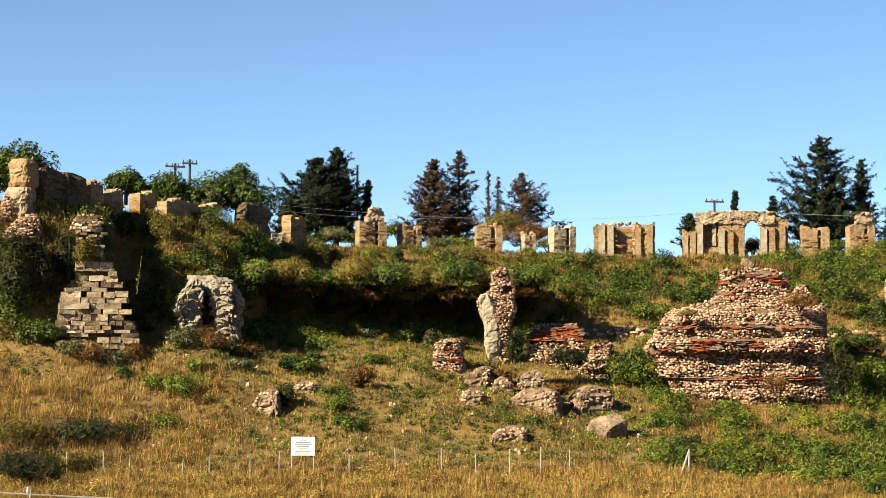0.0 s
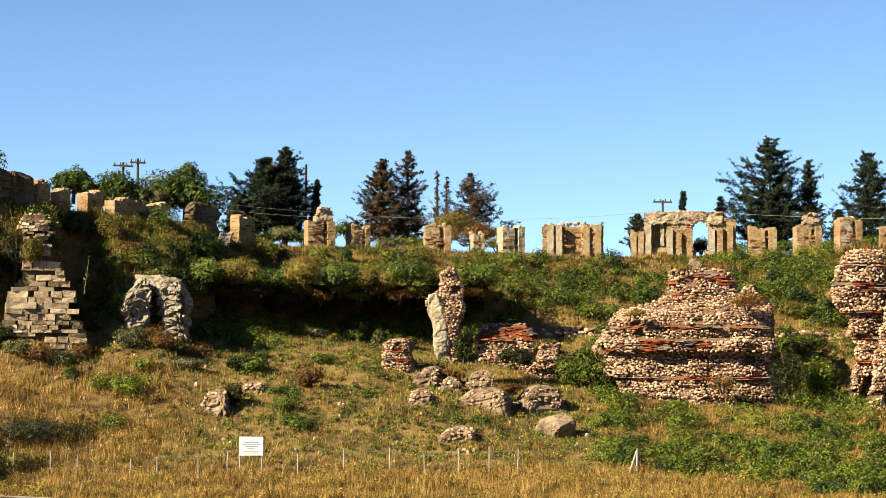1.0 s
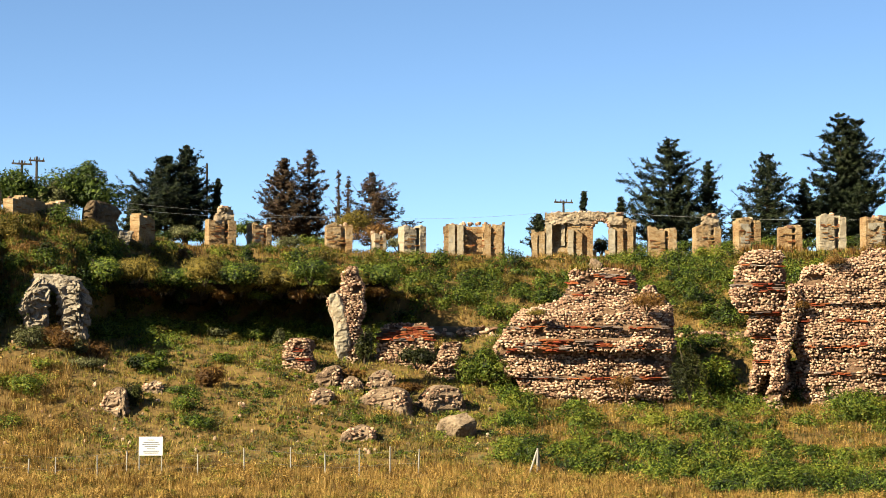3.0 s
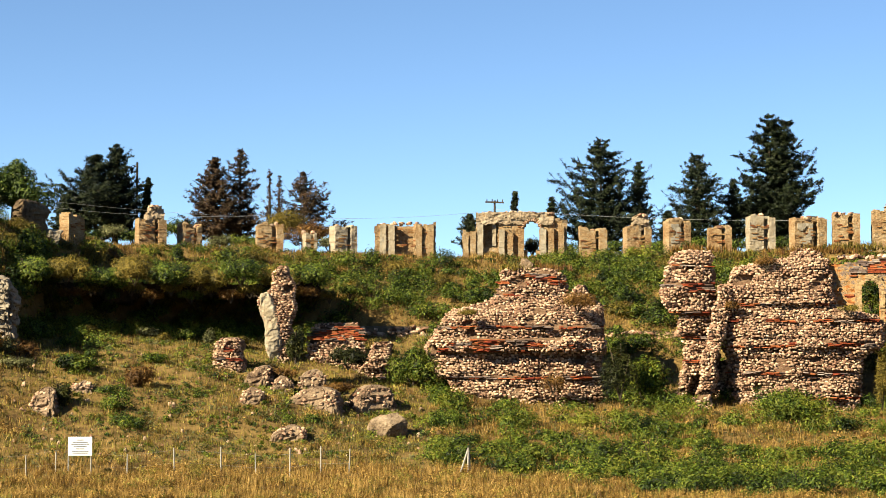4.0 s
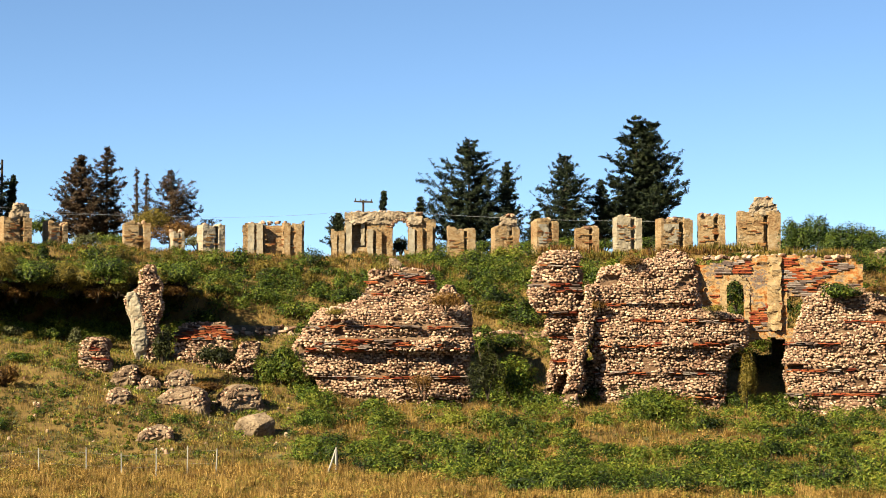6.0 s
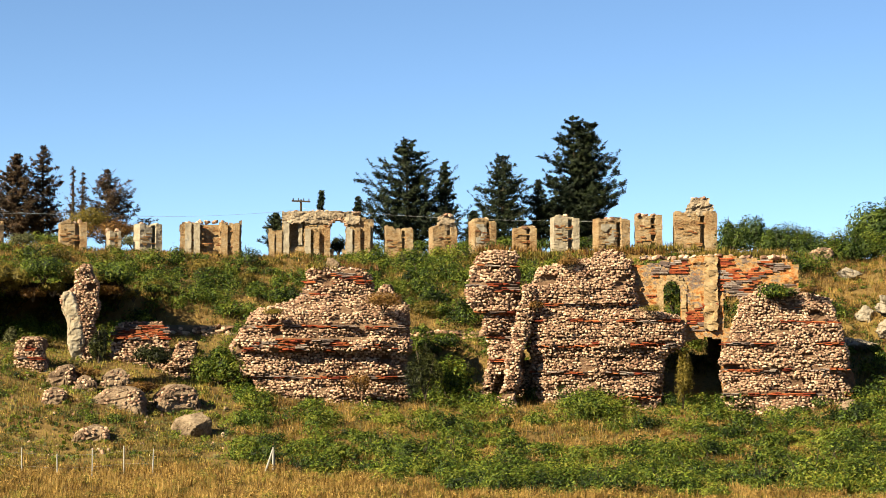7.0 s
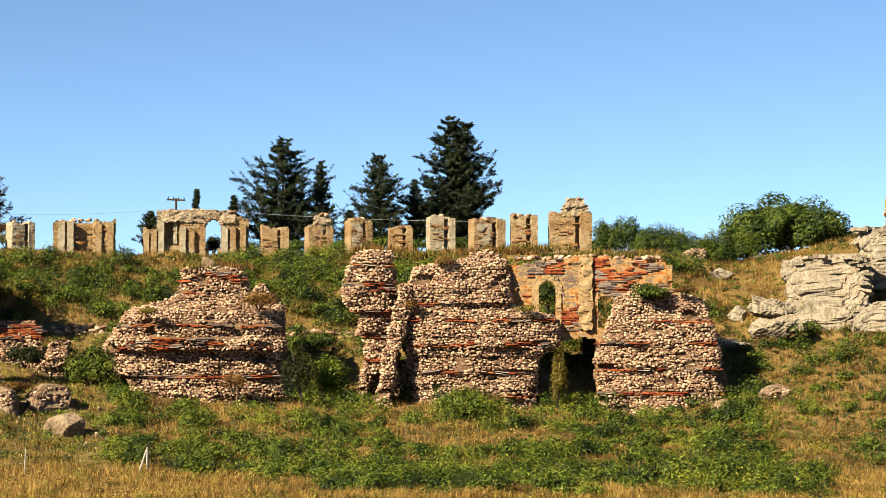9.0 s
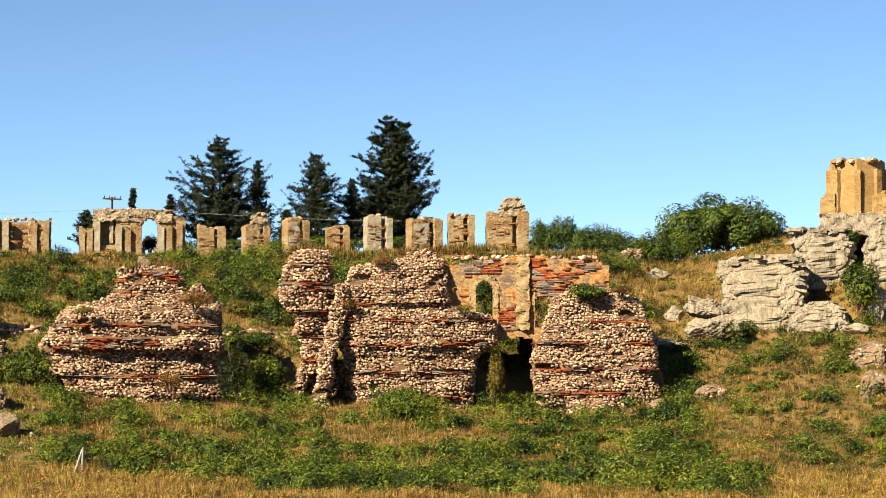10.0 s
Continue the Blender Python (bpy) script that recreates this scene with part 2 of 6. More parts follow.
ICO_V, ICO_F = ico()
BOX_V = np.array([(x, y, z) for x in (-1, 1) for y in (-1, 1) for z in (-1, 1)], dtype=float)
BOX_F = np.array([(0, 1, 3, 2), (4, 6, 7, 5), (0, 4, 5, 1), (2, 3, 7, 6), (0, 2, 6, 4), (1, 5, 7, 3)])
STONE_SHAPES = [np.sign(ICO_V) * np.abs(ICO_V) ** 0.66 * (1 + RNG.normal(0, 0.13, ICO_V.shape)) for _ in range(8)]
TILE_SHAPES = [BOX_V * (1 + RNG.normal(0, 0.09, BOX_V.shape)) for _ in range(4)]
STONE_MESH = [mesh_of("stone", v, ICO_F) for v in STONE_SHAPES]
for me in STONE_MESH:
    me.materials.append(M_STONE)
TILE_MESH = {}
for key, mt in (("red", M_TILE_RED), ("grey", M_TILE_GREY)):
    TILE_MESH[key] = [mesh_of("tile", v, BOX_F) for v in TILE_SHAPES]
    for me in TILE_MESH[key]:
        me.materials.append(mt)


def lay(parent, mats, shapes, faces, meshes, name, mat, singles, label):
    """Lays pieces at their poses: the first ones singly, the rest joined into one mesh."""
    for k, m in enumerate(mats[:singles]):
        part(name, meshes[k % len(meshes)], mat, parent, m=m)
    rest = mats[singles:]
    if rest:
        vs, fs, o = [], [], 0
        for k, m in enumerate(rest):
            a = np.array(m)
            v = shapes[k % len(shapes)] @ a[:3, :3].T + a[:3, 3]
            vs.append(v)
            fs.append(faces + o)
            o += len(v)
        part(name + "_rubble" if name == "stone" else name + "_course", mesh_of(name, np.concatenate(vs), np.concatenate(fs)), mat, parent, label, kind="stuff")


def section(l, r, f, k, n=44, e=0.55):
    """A plan outline at one level: rounded front between l and r, front at -f, back at k."""
    a = np.linspace(0, 2 * math.pi, n, endpoint=False)
    c, s = np.cos(a), np.sin(a)
    return np.stack([(l + r) / 2 + (r - l) / 2 * np.sign(c) * np.abs(c) ** e, (k - f) / 2 + (k + f) / 2 * np.sign(s) * np.abs(s) ** e], 1)


def masonry(parent, levels, seed, back=2.2, bands=(), stone=0.086, course=0.130, singles=0, tiles_single=0, core_mat=None, holes=0.06, strata=0.28, core_label="rough core of rubble and mortar"):
    """A mass of coursed rubble. levels: (height, left, right, front) from the foot up; bands: (height, rows, left, right) of tiles."""
    rng = np.random.default_rng(seed)
    zs = [v[0] for v in levels]
    get = lambda z: [float(np.interp(z, zs, [v[i] for v in levels])) for i in (1, 2, 3)]
    z0, z1 = zs[0], zs[-1]
    relief = lambda x, y, z: 0.26 * bump3(x + seed, y, z, 0.8) + strata * bump3(x * 0.45, seed, z * 2.4)
    n = 44
    rows = max(4, int((z1 - z0) / 0.22))
    heights = np.linspace(z0, z1, rows)
    verts = []
    for z in heights:
        l, r, f = get(z)
        sec = section(l + 0.09, r - 0.09, f - 0.09, back, n)
        for x, y in sec:
            pit = bump3(x * 0.9 + seed * 3.1, y, z * 1.4, 1.0)
            q = relief(x, y, z) + 0.07 * bump3(x, y + seed, z, 3.1) + 0.35 * max(0.0, min(1.0, (pit - 0.38) * 8))
            verts.append((x + q * 0.6, y + q, z + 0.3 * q))
    base = len(verts)
    l, r, f = get(z1)
    verts.append(((l + r) / 2, (back - f) / 2, z1 + 0.05))
    faces = []
    for i in range(rows - 1):
        for j in range(n):
            j2 = (j + 1) % n
            faces.append((i * n + j, i * n + j2, (i + 1) * n + j2, (i + 1) * n + j))
    for j in range(n):
        faces.append(((rows - 1) * n + j, (rows - 1) * n + (j + 1) % n, base, base))
    bm = bmesh.new()
    bv = [bm.verts.new(v) for v in verts]
    for q in faces:
        bm.faces.new([bv[k] for k in dict.fromkeys(q)])
    part("core", bm, core_mat or M_MORTAR, parent, core_label)
    mats, tiles, tilekeys = [], [], []
    z = z0 + course * 0.4
    while z < z1 + course * 0.3:
        l, r, f = get(min(z, z1))
        l, r = l + 0.3 * bump3(seed, 1, z, 1.1), r + 0.3 * bump3(1, seed, z, 1.1)
        band = [q for q in bands if abs(z - q[0]) < q[1] * 0.045 + 0.03]
        rings = [0.0]
        la, ra, fa = get(min(z + course * 1.6, z1))
        if z > z1 - course * 1.2:
            rings = list(np.arange(0, min((r - l), (f + back)) / 2, stone * 1.7))
        elif ra - la < r - l - 0.5 or f - fa > 0.2:
            rings = list(np.arange(0, max(r - ra, la - l, f - fa) + 0.2, stone * 1.7))
        for inset in rings:
            sec = section(l + inset, r - inset, f - inset, back - inset, 120)
            p = np.concatenate([sec, sec[:1]])
            seg = np.linalg.norm(np.diff(p, axis=0), axis=1)
            cum = np.concatenate([[0], np.cumsum(seg)])
            s = rng.uniform(0, stone)
            while s < cum[-1]:
                x, y = np.interp(s, cum, p[:, 0]), np.interp(s, cum, p[:, 1])
                wide = stone * (0.6 + 1.0 * rng.random() ** 1.5)
                s += wide * 1.82
                if y > -f + 0.36 * (back + f):
                    continue
                if band and band[0][2] < x < band[0][3] and bump3(x * 0.6 + seed, band[0][0] * 3, 4.0) > -0.26:
                    continue
                gap = bump3(x * 0.9 + seed * 3.1, y, z * 1.4, 1.0)
                if inset == 0 and (rng.random() < min(holes, 0.3) or gap > 0.46 or (holes > 0.5 and bump3(x * 0.6 + seed, 2, z * 0.7) < holes - 0.6)):
                    continue
                tx, ty = np.interp(s, cum, p[:, 0]) - x, np.interp(s, cum, p[:, 1]) - y
                turn = math.atan2(ty, tx) + rng.normal(0, 0.15)
                q = relief(x, y, z) + rng.normal(0, 0.045)
                mats.append(
                    Matrix.Translation((x + q * 0.4, y + q, z + 0.07 * bump3(x * 0.9, seed, z * 1.3) + rng.normal(0, course * 0.24)))
                    @ Euler((rng.normal(0, 0.35), rng.normal(0, 0.3), turn)).to_matrix().to_4x4()
                    @ Matrix.Diagonal((wide, stone * rng.uniform(0.8, 1.2), course * rng.uniform(0.38, 0.58), 1))
                )
        z += course * rng.uniform(0.9, 1.1)
    for bz, count, bl, br in bands:
        for row in range(count):
            zz = bz + (row - (count - 1) / 2) * 0.085
            l, r, f = get(zz)
            sec = section(l, r, f + 0.05, back, 160)
            x = max(l, bl) + rng.uniform(0, 0.3)
            while x < min(r, br):
                w = rng.uniform(0.11, 0.24)
                if rng.random() < 0.9 and (count > 4 or bump3(x * 0.6 + seed, bz * 3, 4.0) > -0.26):
                    near = sec[np.argmin(np.abs(sec[:, 0] - x) + (sec[:, 1] > (back - f) / 2) * 99)]
                    tiles.append(
                        Matrix.Translation((x, near[1] + 0.13 + relief(x, near[1], zz) + rng.normal(0, 0.05), zz + 0.09 * bump3(x * 0.5, seed, bz) + rng.normal(0, 0.012)))
                        @ Euler((rng.normal(0, 0.05), rng.normal(0, 0.03), rng.normal(0, 0.12))).to_matrix().to_4x4()
                        @ Matrix.Diagonal((w, 0.15, 0.026, 1))
                    )
                    tilekeys.append("grey" if bump3(x * 0.7, seed, zz * 2.0) > 0.12 else "red")
                x += 2 * w + 0.03
    order = np.argsort([abs(m.translation.x - (levels[0][1] + levels[0][2]) / 2) + abs(m.translation.z - z0 - 2.5) for m in mats])
    mats = [mats[k] for k in order]
    lay(parent, mats, STONE_SHAPES, ICO_F, STONE_MESH, "stone", M_STONE, singles, "rounded pale rubble stones in rough courses")
    for key, mt in (("red", M_TILE_RED), ("grey", M_TILE_GREY)):
        mine = [m for m, k in zip(tiles, tilekeys) if k == key]
        lay(parent, mine, TILE_SHAPES, BOX_F, TILE_MESH[key], "tile", mt, tiles_single, "flat %s tiles in a levelling course" % key)


# ---------------------------------------------------------------- the three great blocks below the terrace
S = 300
block = thing("ruin_block", stand(7.99, 124, 3.68), "massive ruined block of coursed rubble with red tile bands", "ruin", "ruin blocks")
masonry(block, [  # lower tier, overhanging above its foot
    (-0.5, -4.3, 4.6, -0.1), (0.0, -4.3, 4.6, -0.1), (1.2, -4.5, 4.55, -0.1), (1.55, -4.6, 4.5, 0.0), (1.75, -5.0, 4.5, -0.05), (2.6, -5.6, 4.5, -0.25), (2.95, -5.6, 4.55, -0.2),
    (3.1, -5.6, 4.7, 0.42), (3.7, -5.45, 4.7, 0.40), (3.8, -5.4, 4.65, 0.05), (4.3, -5.1, 4.65, 0.0), (4.5, -4.8, 4.6, 0.12), (5.2, -4.65, 4.55, -0.3), (5.45, -4.2, 4.45, -0.6), (5.7, -3.1, 4.35, -0.9),
    (6.0, -2.3, 4.1, -1.15), (6.25, -1.7, 3.75, -1.4)], 3, 3.2,
    [(1.57, 2, -9, 9), (3.1, 3, -4.9, 0.2), (3.4, 4, -4.3, 1.0), (3.65, 2, -3.2, 0.6), (3.28, 3, 1.5, 3.9), (4.45, 2, -9, 9)], singles=S, tiles_single=60)
masonry(block, [  # upper tier: a broken vault springing
    (5.9, -1.95, 2.6, -1.1), (6.3, -1.85, 2.5, -1.2), (7.1, -1.6, 2.35, -1.35), (7.55, -1.5, 2.15, -1.5), (7.8, -1.3, 1.8, -1.7), (7.95, -0.8, 1.2, -1.9)], 5, 3.0,
    [(6.35, 2, -1.9, -0.5), (6.75, 2, -1.8, -0.9), (7.05, 2, -1.7, -0.8), (7.08, 3, 0.2, 2.2), (7.3, 3, 0.5, 2.2), (7.5, 3, 0.0, 1.6)], tiles_single=30)
masonry(block, [(5.9, 2.6, 3.9, -1.1), (6.4, 2.7, 3.7, -1.2), (6.85, 2.9, 3.4, -1.3)], 6, 2.2)

block = thing("ruin_block", stand(14.65, 124, 3.94), "widest ruined rubble block, overhanging ends and tile courses", "ruin", "ruin blocks")
masonry(block, [  # main body
    (-0.5, -2.7, 4.4, 0.1), (0.0, -2.7, 4.4, 0.1), (1.4, -2.9, 4.5, 0.1), (1.6, -3.0, 4.5, 0.2), (2.4, -3.0, 4.7, 0.05), (2.65, -3.0, 5.0, 0.15), (3.0, -3.1, 5.6, 0.35), (3.3, -3.1, 5.9, 0.45), (3.9, -3.1, 6.0, 0.35),
    (4.5, -3.1, 5.8, 0.3), (4.9, -3.1, 5.5, 0.15), (5.15, -3.2, 4.0, 0.0), (5.4, -3.4, 3.2, -0.15), (5.6, -3.4, 3.0, 0.1), (6.4, -3.3, 3.0, 0.05), (6.7, -2.9, 2.95, -0.2), (7.6, -2.5, 2.95, -0.45), (8.0, -1.2, 2.9, -0.7), (8.15, 0.2, 2.7, -0.9)], 7, 2.6,
    [(0.2, 2, -9, 9), (1.6, 2, -9, 9), (3.1, 2, -2.8, 0.6), (3.15, 4, 0.6, 5.4), (4.55, 2, -9, 9), (5.5, 2, -9, 3.1)], singles=S, tiles_single=60)
masonry(block, [(8.0, 0.5, 2.5, -1.0), (8.4, 0.6, 2.4, -1.1), (8.65, 0.9, 2.0, -1.3)], 8, 2.0)
masonry(block, [  # the bulging western end
    (1.5, -5.5, -3.7, -0.3), (2.3, -5.5, -3.7, -0.4), (3.3, -5.4, -3.6, -0.5), (3.9, -5.75, -3.6, -0.4), (4.85, -5.6, -3.6, 0.0), (5.0, -6.1, -3.6, 0.2), (6.2, -6.9, -3.55, 0.4),
    (7.0, -6.6, -3.6, 0.2), (7.6, -6.45, -3.7, 0.1), (8.3, -6.1, -3.8, 0.0), (8.6, -5.6, -4.2, -0.3)], 9, 1.8, [(2.3, 2, -9, 9), (3.6, 2, -9, 9), (4.95, 3, -9, 9), (6.3, 3, -5.0, 9), (6.6, 2, -9, 9), (7.7, 1, -9, 9)], singles=60, tiles_single=20)
masonry(block, [(-0.5, -5.5, -2.6, -1.7), (1.0, -5.5, -2.6, -1.7), (2.2, -5.3, -2.8, -1.5)], 12, 2.4)
masonry(block, [(-0.5, -5.95, -5.35, -0.5), (0.8, -5.75, -5.2, -0.5), (1.9, -5.5, -4.6, -0.4)], 10, 1.6)
masonry(block, [  # the slanting buttress
    (-0.4, -4.75, -3.8, 1.3), (1.0, -4.55, -3.65, 1.2), (2.3, -4.3, -3.45, 1.1), (4.1, -3.95, -3.1, 0.8), (5.6, -3.6, -2.85, 0.5), (6.5, -3.4, -2.8, 0.3)], 11, 0.6)

block = thing("ruin_block", stand(20.02, 124, 3.35), "tapering ruined rubble block with four tile courses", "ruin", "ruin blocks")
masonry(block, [
    (-0.5, -3.3, 3.6, 0.3), (0.0, -3.3, 3.6, 0.3), (0.8, -3.7, 3.55, 0.2), (2.2, -3.75, 3.5, 0.05), (2.4, -3.75, 3.45, 0.2), (3.75, -3.8, 3.2, 0.0), (3.85, -3.7, 3.2, 0.15), (4.6, -3.3, 3.0, -0.15), (5.3, -2.95, 2.7, -0.3),
    (5.9, -2.75, 2.5, -0.5), (6.4, -2.6, 2.3, -0.75), (6.65, -2.5, 1.7, -0.9), (7.0, -2.35, 0.4, -1.1), (7.35, -2.1, -0.6, -1.3)], 13, 2.6,
    [(1.0, 2, -9, 9), (2.4, 2, -9, 9), (3.85, 2, -9, 9), (5.1, 2, -2.4, 9), (5.9, 2, -1, 0.8)], singles=S, tiles_single=60)


# ---------------------------------------------------------------- walls and piers as rough slabs
def slab(name, solid, x0, x1, z0, z1, depth, mat, parent, front=None, cell=0.14, seed=0, rough=0.09, label="", m=None):
    """A rough wall where solid(x, z) holds, front face at -front(x, z), back at depth; openings go right through."""
    nx, nz = max(2, round((x1 - x0) / cell)), max(2, round((z1 - z0) / cell))
    xs, zs = np.linspace(x0, x1, nx + 1), np.linspace(z0, z1, nz + 1)
    on = [[bool(solid((xs[i] + xs[i + 1]) / 2, (zs[j] + zs[j + 1]) / 2)) for j in range(nz)] for i in range(nx)]
    verts, where = [], {}

    def v(i, j, side):
        key = (i, j, side)
        if key not in where:
            x, z = xs[i], zs[j]
            y = depth if side else -(front(x, z) if front else 0.0)
            q = rough * (bump3(x * 2.3 + seed, z * 2.3, side + y) + 0.7 * bump3(x * 7 + seed, z * 9, side * 3.0))
            where[key] = len(verts)
            verts.append((x + q * 0.8, y + q, z + q * 0.7))
        return where[key]

    faces = []
    for i in range(nx):
        for j in range(nz):
            if not on[i][j]:
                continue
            faces.append((v(i, j, 0), v(i + 1, j, 0), v(i + 1, j + 1, 0), v(i, j + 1, 0)))
            faces.append((v(i, j, 1), v(i, j + 1, 1), v(i + 1, j + 1, 1), v(i + 1, j, 1)))
            for di, dj, a, b in ((-1, 0, (0, 1), (0, 0)), (1, 0, (1, 0), (1, 1)), (0, -1, (0, 0), (1, 0)), (0, 1, (1, 1), (0, 1))):
                ii, jj = i + di, j + dj
                if not (0 <= ii < nx and 0 <= jj < nz and on[ii][jj]):
                    p, q = (i + a[0], j + a[1]), (i + b[0], j + b[1])
                    faces.append((v(*p, 0), v(*p, 1), v(*q, 1), v(*q, 0)))
    return part(name, mesh_of(name, verts, np.array(faces)[:, ::-1]), mat, parent, label, m)


def ragged(top, seed, amount=0.36):
    return lambda x, z: z < top + amount * bump3(x * 1.7 + seed * 5.3, seed, 0.5) + 0.6 * amount * bump3(x * 5 + seed, 1.0, 2.0)


def cap_stones(parent, w, depth, z, n, seed, size=0.17, rise=0.0, x0=0.0):
    rng = np.random.default_rng(seed)
    mats = []
    for k in range(n):
        x = rng.uniform(-1, 1)
        y = rng.uniform(-1, 1)
        hh = rise * max(0.0, 1 - 1.2 * abs(x)) * rng.random()
        mats.append(Matrix.Translation((x0 + x * w / 2, depth / 2 + y * depth / 2, z + hh + rng.uniform(-0.08, 0.05)))
                    @ Euler((rng.normal(0, 0.3), rng.normal(0, 0.3), rng.uniform(0, 6))).to_matrix().to_4x4()
                    @ Matrix.Diagonal((size * rng.uniform(0.7, 1.5), size, size * rng.uniform(0.5, 0.9), 1)))
    lay(parent, mats, STONE_SHAPES, ICO_F, STONE_MESH, "stone", M_STONE, min(n, 12), "loose rubble on the broken top")


def brick_courses(parent, w, h, seed, y=-0.03, x0=0.0, n=26, solid=None):
    """Single bricks that stand proud of a worn face."""
    rng = np.random.default_rng(seed)
    for k in range(n):
        x, zz = x0 + rng.uniform(-0.46, 0.46) * w, 0.15 + round(rng.uniform(0, h - 0.35) / 0.11) * 0.11
        if solid and not (solid(x - 0.2, zz) and solid(x + 0.2, zz) and solid(x, zz + 0.1)):
            continue
        m = (Matrix.Translation((x, y, zz))
             @ Matrix.Diagonal((rng.uniform(0.12, 0.2), 0.05, 0.04, 1)))
        part("brick", BRICK_MESH[k % 4], M_BRICKS, parent, m=m)


M_BRICKS = material("single_brick", [(0.133, 0.047, 0.016), (0.204, 0.106, 0.036), (0.227, 0.149, 0.066)], 5, 0.6, 0.9, 0.5, 18, 0.3, "both", 0.6)
BRICK_MESH = [mesh_of("brick", v, BOX_F) for v in TILE_SHAPES]


def pier(b, d, z, w, h, seed, turn=0.0, depth=1.3, cap=6, rise=0.0, mat=None, strip=0.25, label="broken brick pier of a portico on the terrace edge"):
    p = thing("brick_pier", stand(b, d, z, turn), label, "pier", "terrace piers")
    slab("shaft", ragged(h, seed, 0.26), -w / 2, w / 2, -1.8, h + 0.5, depth, mat or M_BRICK, p, seed=seed, cell=0.09 if strip else 0.13, rough=0.05 if strip else 0.08,
         front=(lambda x, zz: -0.42 if 0.10 * w < x < 0.21 * w and zz < h * 0.92 else (0.10 if x >= 0.21 * w else 0.04 * (bump3(x, zz * 3, seed) > 0.2))) if strip else None)
    if strip and seed % 3 == 0:
        slab("plaster_patch", lambda x, zz: bump3(x * 2, zz * 1.6, seed) > -0.05, -w * 0.42, 0.06 * w, 0.2, h * 0.85, 0.05, M_PALE, p, front=lambda x, zz: 0.06, seed=seed + 5, cell=0.1, rough=0.03)
    brick_courses(p, w * 0.9, h * 0.8, seed, n=14)
    if rise > 0.6:
        slab("crown", lambda x, zz: abs(x - 0.12 * w) < w * 0.34 * (1 - 0.55 * (zz - h) / rise) + 0.1 * bump3(x * 3, zz * 3, seed), -w * 0.45, w * 0.55, h - 0.25, h + rise * 0.8, depth * 0.8, M_RUBBLE_PALE, p, seed=seed + 7, cell=0.12, rough=0.2, label="crumbling rubble crown")
        cap_stones(p, w * 0.35, depth * 0.6, h + rise * 0.78, 8, seed, x0=0.12 * w)
    elif cap:
        cap_stones(p, w * 0.85, depth, h, cap, seed, rise=rise)
    return p


# piers along the turning western end, seen from their corner
for k, (b, d, z, w, h, turn, dp) in enumerate((
    (-9.12, 128, 15.01, 1.15, 1.6, 52, 0.62), (-8.58, 129, 14.97, 1.0, 1.2, 52, 0.75),
    (-7.80, 131, 15.01, 1.5, 1.15, 52, 0.8), (-3.83, 139, 14.38, 1.6, 0.95, 52, 0.75))):
    pier(b, d, z, w, h, 20 + k, turn, dp, 5, strip=0, label="worn brick pier, its far side in deep shade")
p = pier(-6.60, 132, 14.63, 5.3, 1.1, 31, 53, 0.75, 4, strip=0, label="long low stub of brick wall with fallen rubble on top")
# piers along the terrace edge
for k, (b, d, z, w, h, cap, rise, mt) in enumerate((
    (-1.86, 148, 14.37, 1.9, 1.5, 14, 1.1, M_BRICK), (-0.82, 149, 14.29, 1.35, 1.25, 4, 0.1, M_BRICK), (1.23, 150, 14.21, 1.8, 1.5, 5, 0.2, M_BRICK),
    (2.31, 150, 13.86, 0.75, 1.35, 3, 0.0, M_PALE), (3.23, 150, 14.06, 1.6, 1.55, 4, 0.1, M_PALE),
    (9.79, 151, 13.80, 1.9, 1.75, 5, 0.0, M_BRICK), (10.99, 151, 14.02, 1.75, 1.7, 18, 1.0, M_BRICK), (12.06, 151, 14.36, 1.6, 1.8, 6, 0.15, M_BRICK),
    (13.12, 151, 14.46, 1.6, 1.2, 4, 0.1, M_BRICK), (14.22, 151, 14.40, 1.8, 1.95, 5, 0.3, M_PALE), (15.47, 151, 14.25, 2.3, 1.9, 8, 0.5, M_BRICK),
    (16.40, 151, 14.50, 1.8, 2.0, 5, 0.1, M_BRICK))):
    pier(b, d, z, w, h, 50 + k, 14 + 8 * math.sin(k * 2.1), 1.2, cap, rise, mt)
p = pier(17.63, 151, 14.03, 2.9, 2.7, 71, 6, 1.6, 26, 1.2, label="tall brick pier with a crumbling rubble crown")

# wall of two pilasters with a recessed bay between them
p = thing("ruined_wall", stand(4.80, 150, 13.51), "roofless brick wall between two corner pilasters", "wall")
slab("wall", lambda x, z: z < 2.25 + 0.18 * bump3(x * 2.2, 5, 1) and not (abs(x) < 0.5 and z > 2.1), -2.1, 2.1, -0.5, 2.7, 0.8, M_BRICK, p, seed=81,
     front=lambda x, z: 0.0 if abs(x + 0.1) < 0.75 else 0.45)
for sx in (-1.55, -0.95, 0.95, 1.75):
    slab("pilaster", ragged(2.25, int(sx * 10), 0.2), sx - 0.22, sx + 0.22, -0.5, 2.5, 0.1, M_BRICK if sx > 0 else M_PALE, p, front=lambda x, z: 0.62, seed=82 + int(sx * 3), rough=0.04)
cap_stones(p, 3.6, 0.8, 2.3, 16, 83, 0.15, 0.15)
brick_courses(p, 3.8, 2.3, 84, -0.47, n=30)

# the arched wall with a niche and a through arch
p = thing("arched_wall", stand(7.72, 151, 13.15), "brick and rubble wall with an open arch and a niche", "wall")


